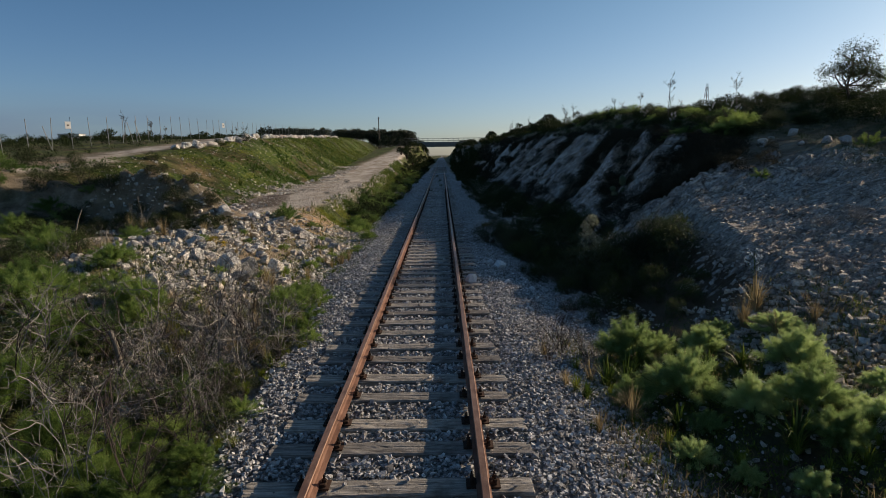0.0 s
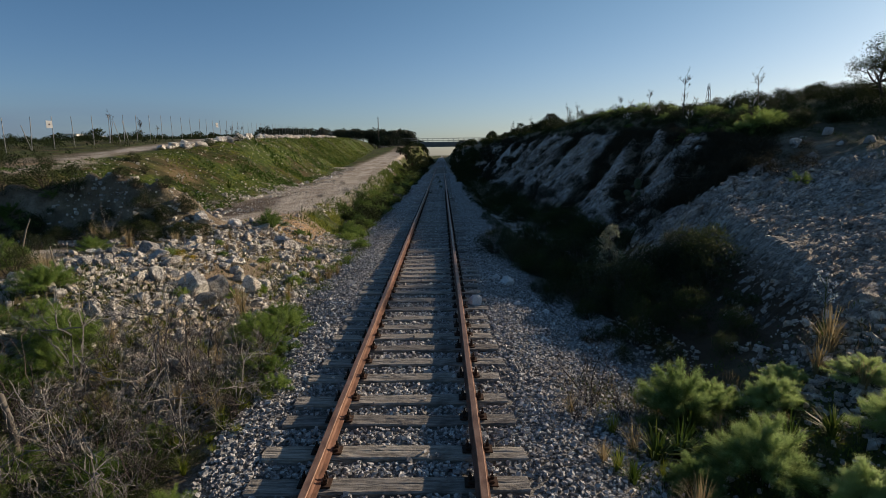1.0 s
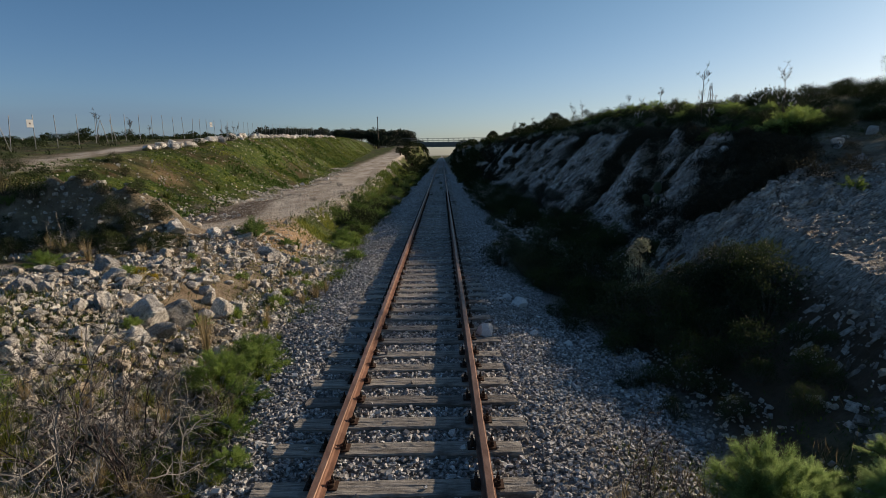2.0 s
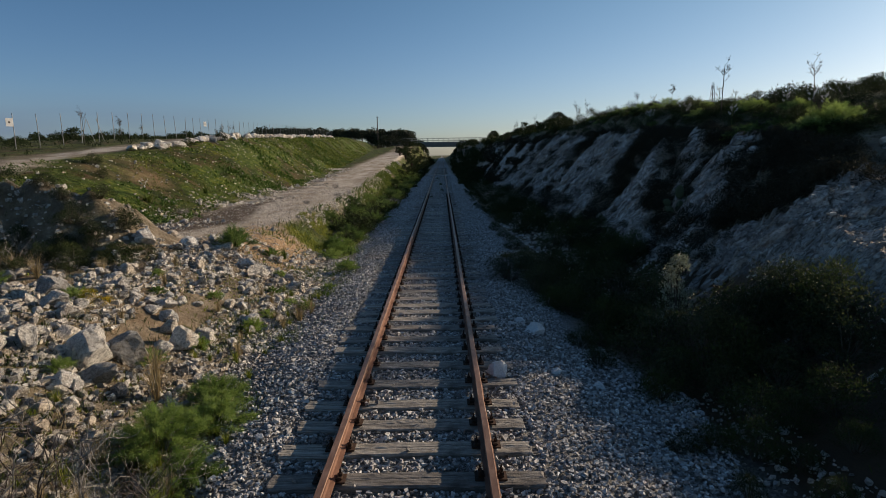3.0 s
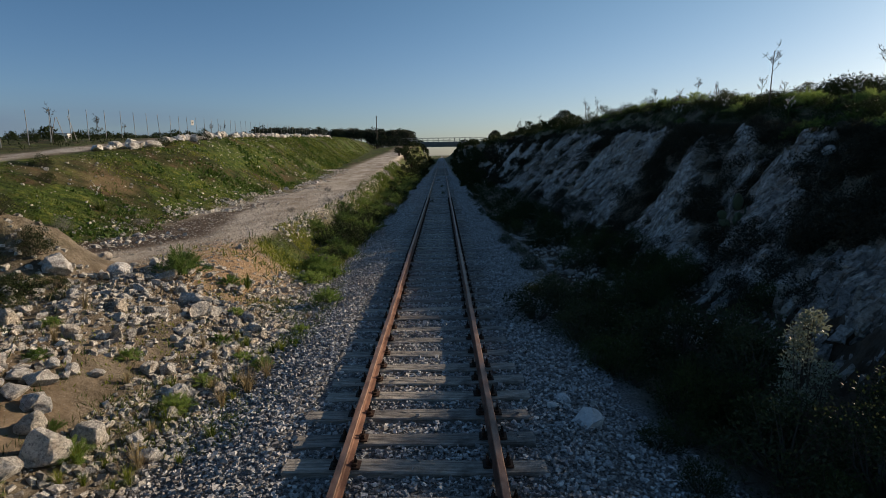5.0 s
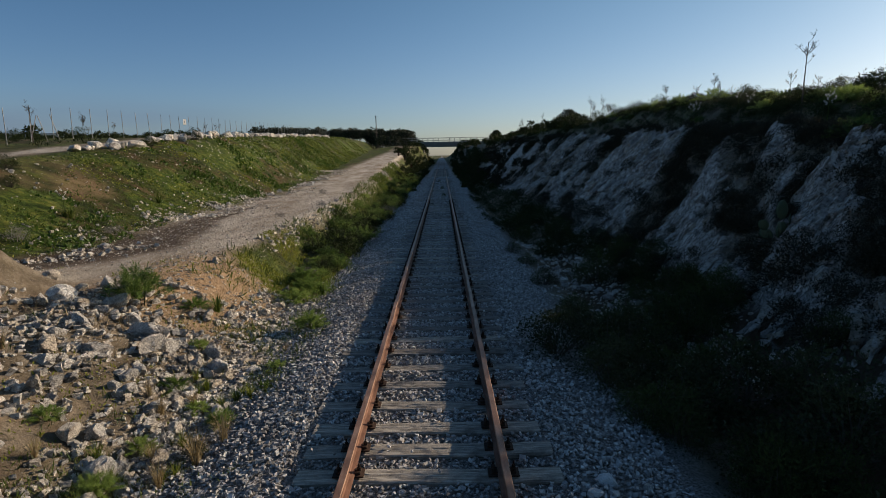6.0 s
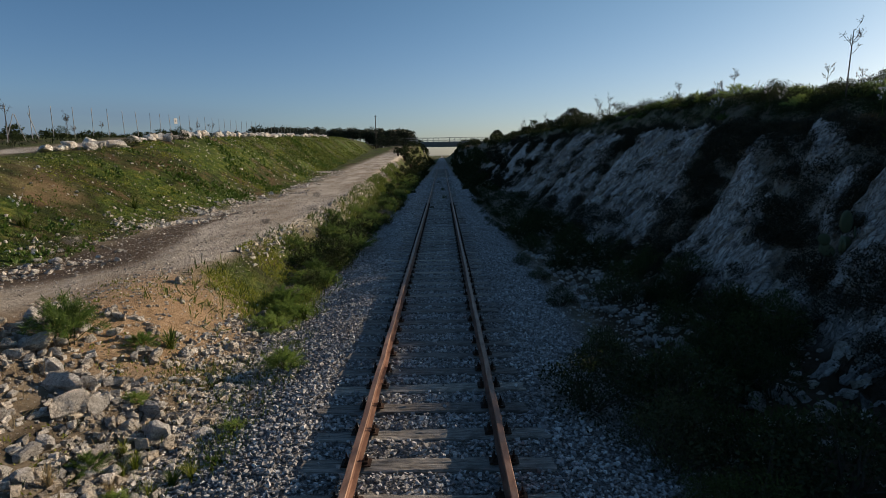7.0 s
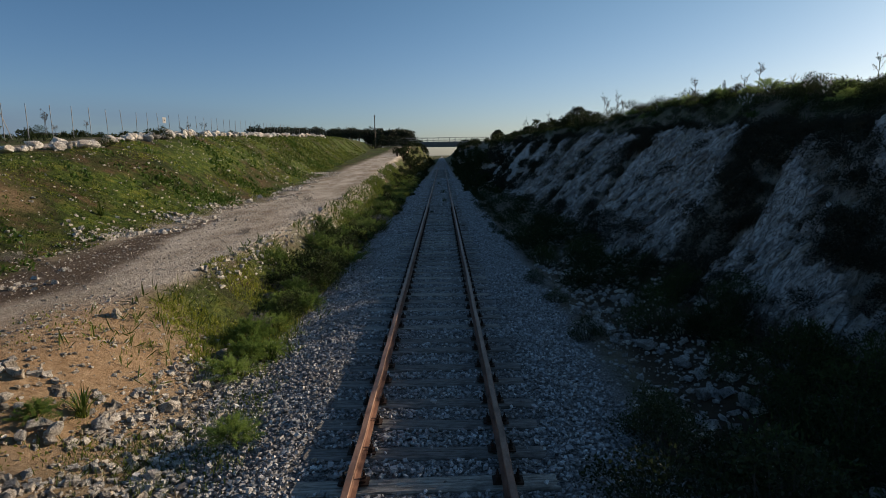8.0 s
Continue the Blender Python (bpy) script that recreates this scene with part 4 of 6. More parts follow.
def build_rocks():
    rng = np.random.default_rng(22)
    for x, y, r in ((-6.75, 18.6, 0.6), (-3.5, 8.75, 0.28), (-5.3, 10, 0.3), (-3.45, 18.75, 0.3), (-4.1, 18.4, 0.44), (-5.2, 18.4, 0.34), (-4.6, 17.8, 0.3), (-5.8, 20.2, 0.3),
                    (-6, 19.3, 0.38), (-3.4, 17, 0.26), (-2.95, 14.3, 0.27), (-5.05, 23.1, 0.2), (-7, 20.5, 0.26), (-5.9, 15.8, 0.26), (-6.4, 14.7, 0.28), (-4.2, 20.1, 0.22),
                    (-3.8, 20.5, 0.2), (-3.4, 21.3, 0.24), (-4.6, 16.6, 0.3), (-4.5, 14.9, 0.3), (-6.35, 14.75, 0.46), (-5.95, 16.4, 0.34), (-4.55, 14.6, 0.25), (-3.2, 18.4, 0.36),
                    (-4.4, 18.7, 0.42), (-4.12, 12.95, 0.44), (-4.08, 14.15, 0.24), (-3.9, 13.5, 0.27), (-3.78, 13.9, 0.36), (-3.7, 14.4, 0.3), (-4.6, 13.05, 0.33), (-4.3, 12.5, 0.45),
                    (-3.75, 12.1, 0.18), (-3.3, 15.65, 0.32), (-4.05, 12.15, 0.36), (-5.6, 13.8, 0.3), (-5.2, 13.4, 0.26), (-4.9, 12.2, 0.3), (-5.2, 11.2, 0.24), (-4.95, 8.5, 0.2),
                    (-4.8, 6.7, 0.22), (-4.3, 6.3, 0.17), (-4.87, 10.2, 0.24), (-4.87, 9, 0.17), (-4.4, 11.3, 0.25), (-4.75, 14.9, 0.22), (-5.4, 15.2, 0.24)):
        packed = x < -3.5 and 11.8 < y < 14.6
        stone(x, y, r * (0.86 if packed else 0.68), rng, WHITESTONE if packed else LIMESTONE, 3, 0.35)
    for _ in range(100):
        y = rng.uniform(7.5, 20.5)
        x = -rng.uniform(3.1, 7.2) - 0.5 * (rng.random() < 0.2)
        if fbm(x * 0.5, y * 0.5, 81, 3) > -0.12 and rng.random() < 0.4 + 0.6 * math.exp(-((-x - 4.6) / 1.3) ** 2):
            stone(x, y, 0.09 + 0.2 * rng.random() ** 2.2, rng)
    for _ in range(34):
        stone(-rng.normal(4.2, 0.6), rng.uniform(14.5, 19.5), rng.uniform(0.08, 0.2), rng)
    for _ in range(20):
        stone(-rng.uniform(2.75, 3.6), rng.uniform(12, 24), rng.uniform(0.07, 0.16), rng)
    white = "pale limestone rock lying on the grey ballast"
    stone(1.04, 12.75, 0.19, rng, CHALK, 2, 0.7, label="pale angular stone resting on a sleeper end", tall=0.9)
    for x, y, r in ((1.9, 14.75, 0.27), (1.55, 15.1, 0.12), (1.9, 12.95, 0.15), (2.45, 12.72, 0.14), (1.74, 15.35, 0.15), (0.63, 21.95, 0.075), (0.1, 16.55, 0.06), (-1.25, 19.95, 0.07), (2.1, 15.3, 0.1)):
        stone(x, y, r, rng, CHALK if r > 0.105 else WHITESTONE, 2, 0.25, label=white, group="stones on the ballast", tall=0.72)
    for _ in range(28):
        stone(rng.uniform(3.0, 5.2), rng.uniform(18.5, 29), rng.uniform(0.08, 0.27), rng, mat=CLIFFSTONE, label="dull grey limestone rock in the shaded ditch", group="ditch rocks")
    for _ in range(12):
        x, y = rng.uniform(5.2, 9.5), rng.uniform(5.5, 10)
        stone(x, y, rng.uniform(0.05, 0.11), rng, label="grey limestone rock on the stony bank", group="bank rocks")
    for _ in range(22):
        stone(rng.uniform(9.4, 12.5), rng.uniform(17.0, 24), rng.uniform(0.1, 0.32), rng, label="grey limestone rock below the scrub", group="bank rocks")
    for _ in range(18):
        y = rng.uniform(22, 60)
        stone(-toe(y) + rng.normal(0.2, 0.35), y, rng.uniform(0.07, 0.2), rng, label="pale limestone rock at the foot of the grass bank", group="bank foot rocks")
    for _ in range(16):
        y = rng.uniform(26, 60)
        stone(-toe(y) - rng.uniform(0.5, 5.5), y, rng.uniform(0.05, 0.13), rng, label="pale stone lying in the grass of the bank", group="bank stones")


build_rocks()


def build_rubble():
    rng = np.random.default_rng(23)
    shapes = [crushed_shape(rng, 0.4) for _ in range(30)]
    xs, ys, rs = [], [], []

    def sow(n, x0, x1, y0, y1, r0, r1, rule=None):
        x, y = rng.uniform(x0, x1, n), rng.uniform(y0, y1, n)
        k = np.ones(n, bool) if rule is None else rule(x, y)
        xs.append(x[k]), ys.append(y[k]), rs.append((r0 + (r1 - r0) * rng.random(n) ** 3)[k])
    sow(16000, -7.8, -2.7, 6.5, 21, 0.008, 0.085, lambda x, y: (fbm(x * 0.6, y * 0.6, 81, 3) > np.where(y < 11, 0.08, -0.12)) & ((y < 16.5) | (x > -6.0)))
    sow(900, -6.4, -3.4, 19.6, 24, 0.008, 0.04)
    sow(3000, -3.9, -2.7, 13, 23, 0.015, 0.07)
    sow(9000, -10.5, -4.6, 21, 46, 0.007, 0.032)
    sow(1600, -11, -5.6, 16.2, 19.5, 0.012, 0.09)
    y = rng.uniform(26, 95, 1500)
    xs.append(-verge(y) + rng.normal(0.25, 0.2, 1500)), ys.append(y), rs.append(0.02 + 0.09 * rng.random(1500) ** 2)
    sow(2200, 3.0, 6.4, 18, 40, 0.02, 0.12)
    sow(900, 2.4, 4.2, 9.5, 12.5, 0.015, 0.05)
    sow(1700, 2.5, 4.9, 17.5, 29, 0.01, 0.05)
    sow(4500, -5.5, -2.4, 8, 13, 0.008, 0.07)
    sow(4500, -24, -9, 22, 70, 0.015, 0.07, lambda x, y: (-x > toe(y)) & (-x < toe(y) + 6))
    sow(9000, 4.6, 12.5, 5.0, 17, 0.012, 0.06, lambda x, y: (y < 9.5) | (x > 5.9))
    sow(1500, 2.4, 6, 4, 9, 0.012, 0.05)
    sow(2200, 4.6, 9, 4, 10, 0.015, 0.1)
    y = rng.uniform(21, 70, 8000)
    x = -toe(y) + rng.normal(0.0, 0.75, 8000)
    k = fbm(x * 0.8, y * 0.5, 83, 3) > 0.02
    xs.append(x[k]), ys.append(y[k]), rs.append((0.012 + 0.085 * rng.random(8000) ** 2.6)[k])
    x, y, r = np.concatenate(xs), np.concatenate(ys), np.concatenate(rs)
    v, f = scatter_shapes(shapes, np.stack([x, y, ground_z(x, y) + r * 0.3], 1), r, rng, 0.8)
    blocks = [stone_shape(rng, 2, 13, 0.72, 0.1) for _ in range(18)]
    n = 1300
    y, x = rng.uniform(9.5, 20.3, n), -rng.uniform(2.9, 8.2, n)
    k = (fbm(x * 0.45, y * 0.45, 84, 3) + 0.25 * np.exp(-((x + 4.4) / 1.2) ** 2) > 0.16) & ~((y > 17) & (x < -6.2))
    x, y = x[k], y[k]
    r = 0.035 + 0.12 * rng.random(len(x)) ** 2.2
    more = scatter_shapes(blocks, np.stack([x, y, ground_z(x, y) + r * rng.uniform(0.1, 0.7, len(x))], 1), r, rng, 0.7)
    tagged(new("rubble_blocks", soup("rubble_blocks", *more, RUBBLE)), "fist-sized limestone blocks scattered over sandy soil", "rubble", kind="stuff")
    tagged(new("rubble", soup("rubble", v, f, RUBBLE)), "small loose limestone rubble and gravel over the soil", "rubble", kind="stuff")


build_rubble()


# ---- low growth, too fine to count ----
def build_low_growth():
    rng = np.random.default_rng(31)

    def sow(n, x0, x1, y0, y1, rule):
        x, y = rng.uniform(x0, x1, n), y0 + (y1 - y0) * rng.random(n) ** 1.3
        k = rng.random(n) < rule(x, y)
        return x[k], y[k]

    def sheet(name, label, x, y, length, wide, mat, rise=1.0, per=4):
        x, y = np.repeat(x, per) + rng.normal(0, 0.05, len(x) * per), np.repeat(y, per) + rng.normal(0, 0.05, len(y) * per)
        base = np.stack([x, y, ground_z(x, y) - 0.01], 1)
        way = rng.normal(0, 0.6, base.shape) + np.array([0, 0, rise])
        n = len(x)
        far = 1 + np.clip((y - 20) / 40, 0, 1.5)
        v, f = leaf_quads(base, way, length * rng.uniform(0.4, 1.2, n) * far, wide * rng.uniform(0.6, 1.3, n) * far, rng)
        tagged(new(name, soup(name, v, f, mat)), label, "grass" if "grass" in name else "weeds", kind="stuff")
    on_bank = lambda x, y: smooth(toe(y) - 0.2, toe(y) + 1.0, -x) * smooth(toe(y) + 7.4, toe(y) + 6.2, -x) * np.clip(0.3 + 2.4 * fbm(x * 0.4, y * 0.4, 91, 3), 0.02, 1) * smooth(20, 25, y)
    sheet("bank_grass", "short green grass and herbs on the sunlit bank", *sow(42000, -26, -8.5, 21, 120, on_bank), 0.08, 0.026, HERB, 0.6, 6)
    lush = lambda x, y: on_bank(x, y) * smooth(0.05, 0.35, fbm(x * 0.22, y * 0.14, 98, 3) + 0.9 * np.exp(-((x + 13.2) / 2.0) ** 2 - ((y - 43) / 7) ** 2))
    sheet("bank_herbs", "taller dark green leafy herbs in patches on the bank", *sow(22000, -24, -8.5, 22, 90, lush), 0.14, 0.06, DEEPHERB, 0.6, 5)
    bright = lambda x, y: smooth(toe(y) - 0.1, toe(y) + 0.8, -x) * smooth(toe(y) + 7.2, toe(y) + 6.2, -x) * smooth(0.0, 0.25, fbm(x * 0.5, y * 0.35, 99, 4))
    sheet("bank_clover", "bright yellow-green clover in patches on the bank", *sow(26000, -26, -8.5, 22, 110, bright), 0.055, 0.035, CLOVER, 0.8, 5)
    sheet("far_bank_grass", "green grass on the far end of the bank", *sow(9000, -26, -11, 70, 150, lambda x, y: smooth(toe(y) - 0.2, toe(y) + 1.0, -x) * smooth(toe(y) + 7.4, toe(y) + 6.2, -x) * np.clip(0.5 + 1.6 * fbm(x * 0.3, y * 0.2, 101, 3), 0.1, 1)), 0.12, 0.05, HERB, 0.7, 5)
    weedy = lambda x, y: np.clip(0.45 + 1.6 * fbm(x * 0.6, y * 0.6, 92, 3), 0, 1) * smooth(2.2, 2.8, -x) * (0.3 + 0.7 * smooth(15.5, 10, y))
    sheet("verge_weeds", "mixed green weeds between the rubble stones", *sow(13000, -13, -2.2, 3.5, 19, weedy), 0.15, 0.010, HERB, 1.2, 5)
    margin = lambda x, y: smooth(1.9, 2.4, -x) * smooth(4.4, 3.4, -x) * smooth(0.0, 0.3, fbm(x * 0.8, y * 0.6, 102, 3))
    sheet("margin_weeds", "small weeds along the edge of the ballast", *sow(9000, -4.6, -1.8, 7, 24, margin), 0.12, 0.010, HERB, 1.2, 5)
    sheet("verge_clover", "low yellow-green weeds beside the thorn shrubs", *sow(6000, -6.5, -2.0, 6, 12.5, lambda x, y: np.clip(0.45 + 1.6 * fbm(x * 0.9, y * 0.9, 105, 3), 0, 1)), 0.07, 0.016, CLOVER, 1.0, 5)
    sheet("margin_clover", "low yellow-green weeds between the rubble stones", *sow(2600, -8, -2.4, 8, 23, lambda x, y: smooth(0.1, 0.3, fbm(x * 0.7, y * 0.7, 103, 3))), 0.07, 0.02, CLOVER, 0.9, 5)
    dry = lambda x, y: np.clip(0.3 + 1.6 * fbm(x * 0.7, y * 0.7, 93, 3), 0, 1) * smooth(2.3, 2.9, -x)
    sheet("verge_dry_grass", "dry straw-coloured grass between the stones", *sow(2600, -13, -2.3, 4, 19, dry), 0.22, 0.008, STRAW, 1.3)
    right = lambda x, y: np.clip(0.45 + 1.5 * fbm(x * 0.8, y * 0.8, 94, 3), 0, 1) * smooth(1.9, 2.5, x) * smooth(10.5, 8.5, y) * smooth(8, 6.2, x)
    sheet("right_weeds", "low green weeds on the stony verge", *sow(13000, 1.8, 8, 3.6, 11, right), 0.10, 0.010, HERB, 1.1)
    sheet("right_clover", "low yellow-green moss and clover on the verge", *sow(7000, 2.0, 7, 3.4, 9.5, lambda x, y: smooth(2.1, 2.7, x) * np.clip(0.5 + 1.8 * fbm(x * 0.9, y * 0.9, 104, 3), 0, 1)), 0.05, 0.018, CLOVER, 0.9, 5)
    sheet("right_dry_grass", "dry yellow grass on the stony verge", *sow(4200, 1.5, 8, 3.6, 11, right), 0.2, 0.006, STRAW, 1.3)
    ditch = lambda x, y: np.clip(0.5 + 1.4 * fbm(x * 0.5, y * 0.5, 95, 3), 0, 1) * smooth(2.3, 3.0, -x) * smooth(verge(y) + 0.2, verge(y) - 0.4, -x) * smooth(21, 24, y)
    sheet("ditch_weeds", "green weeds in the ditch beside the dirt road", *sow(19000, -8, -2.3, 21, 85, ditch), 0.24, 0.018, HERB, 1.1, 5)
    sheet("sand_herbs", "low yellow-green weeds at the edge of the bare sand", *sow(5000, -5.3, -2.9, 22.5, 31, lambda x, y: smooth(0.0, 0.25, fbm(x * 0.9, y * 0.7, 106, 3))), 0.09, 0.02, CLOVER, 0.9, 5)
    top = lambda x, y: smooth(10.6, 12.5, x) * np.clip(0.6 + fbm(x * 0.4, y * 0.4, 96, 3), 0, 1)
    sheet("ridge_grass", "rough green grass along the top of the cutting", *sow(14000, 10, 20, 15, 90, top), 0.17, 0.012, SCRUB, 1.0)
    back = lambda x, y: smooth(toe(y) + 10, toe(y) + 11.5, -x) * np.clip(0.6 + fbm(x * 0.3, y * 0.3, 97, 3), 0, 1)
    sheet("plateau_grass", "rough brown-green grass behind the fence", *sow(9000, -60, -18, 22, 120, back), 0.2, 0.03, SCRUB, 0.8)


build_low_growth()


# ---- plants one by one ----
def fennel(kind):
    r, h = ((0.55, 0.62), (0.62, 0.55), (0.42, 0.5))[kind]
    return plant("fennel_plant", "feathery green wild fennel plant on stony soil", "plant", "fennel plants", *fennel_mesh(40 + kind, r, h, (40, 40, 26)[kind], 4, 80, 0.0036), FENNEL, HERB)


def lush_fennel(kind):
    r, h = ((0.5, 0.66), (0.6, 0.6))[kind]
    return plant("fennel_plant", "lush feathery fennel in sun-brightened green on the stony verge", "plant", "fennel plants", *fennel_mesh(42 + kind, r, h, 44, 5, 150, 0.0034), SUNLIT_FENNEL, HERB)


def dark_thorn(kind):
    return thing("thorn_shrub", "leafless thorny shrub with dark brown zigzag stems", "shrub", "thorn shrubs", branchwork=soup("branchwork", *twig_mesh(93 + kind, (0.45, 0.3)[kind], (0.9, 1.2)[kind], 5, 6, 3, 0.0075), DARKTWIG))


def far_fennel(kind):
    r, h = ((0.55, 0.62), (0.62, 0.55), (0.42, 0.5))[kind]
    return plant("fennel_plant", "feathery green wild fennel plant beside the cutting", "plant", "fennel plants", *fennel_mesh(45 + kind, r, h, (30, 30, 20)[kind], 4, 26, 0.0085), FARFENNEL, HERB)


def scrub(kind):
    return plant("shrub", "dark green dense shrub on the side of the cutting", "shrub", "dark shrubs", *bush_mesh(50 + kind, 0.6, 0.72, 2600, 0.075, 0.012, 26, 0.75), SCRUB, BARK)


def lentisk(kind):
    return plant("lentisk_bush", "dark evergreen bush with small glossy leaves", "bush", "glossy bushes", *bush_mesh(70 + kind, 0.75, 0.8, 2600, 0.055, 0.026, 24, 0.4), GLOSSY, BARK)


def tall_lentisk(kind):
    return plant("lentisk_bush", "large dark evergreen bush with sunlit small leaves", "bush", "glossy bushes", *bush_mesh(75 + kind, 0.9, 0.95, 6500, 0.045, 0.02, 34, 0.65), GLOSSY, BARK)


def bright_fennel(kind):
    r, h = ((0.6, 0.62), (0.7, 0.55))[kind]
    return plant("fennel_plant", "sunlit feathery fennel beside the cutting", "plant", "fennel plants", *fennel_mesh(48 + kind, r, h, 32, 5, 22, 0.009), FENNEL, HERB)


def grass_tuft(kind):
    return thing("grass_tuft", "yellow-green grass tuft at the edge of the ballast", "grass", "grass tufts", foliage=soup("foliage", *tuft_mesh(115 + kind, 0.2, 0.34, 80, 0.006, 0.6), CLOVER))


def yellow_herb(kind):
    return plant("yellow_herb", "low herb with orange-yellow flowers among rocks", "plant", "yellow herbs", *bush_mesh(88, 0.2, 0.22, 700, 0.03, 0.012, 12, 0.5), YELLOW, HERB)


def silver(kind):
    return plant("olive_shrub", "upright grey-green leafy shrub in the ditch", "shrub", "", *bush_mesh(80 + kind, 0.36, 1.75, 2600, 0.05, 0.02, 26, 0.4), SILVER, BARK)


def thorn(kind):
    return thing("thorn_shrub", "leafless grey thorny shrub with tangled twigs", "shrub", "thorn shrubs", branchwork=soup("branchwork", *twig_mesh(90 + kind, (0.5, 0.7, 0.35)[kind], (0.8, 0.6, 1.2)[kind], (5, 6, 4)[kind], 5, 3, 0.0055), GREYTWIG))


def sapling(kind):
    return thing("thorn_sapling", "tall bare dark-stemmed thorny sapling", "shrub", "thorn saplings", branchwork=soup("branchwork", *twig_mesh(96 + kind, 0.3, 1.15, 3, 6, 3, 0.013), GREYTWIG))


def dry_tuft(kind):
    return thing("dry_grass_tuft", "tall dry straw-coloured grass tuft", "grass", "dry tufts", foliage=soup("foliage", *tuft_mesh(100 + kind, 0.28, 0.6, 90, 0.007), STRAW))


def green_tuft(kind):
    return thing("strap_leaf_plant", "rosette of long narrow dark green leaves", "plant", "leaf rosettes", foliage=soup("foliage", *tuft_mesh(110 + kind, 0.34, 0.42, 46, 0.018, 0.8), HERB))


def grey_tuft(kind):
    return plant("grey_bush", "small rounded grey-brown dry bush", "bush", "dry bushes", *bush_mesh(120 + kind, 0.45, 0.4, 1500, 0.06, 0.006, 14, 0.7), GREYTWIG, GREYTWIG)


def grow(maker, kinds, spots, seed, lo=0.8, hi=1.2, lift=-0.02):
    rng = np.random.default_rng(seed)
    for s in spots:
        k = int(rng.integers(kinds))
        put((maker, k), lambda: maker(k), s[0], s[1], (s[2] if len(s) > 2 else 1.0) * rng.uniform(lo, hi), rng.uniform(0, 360), lift, rng.uniform(0.85, 1.15))


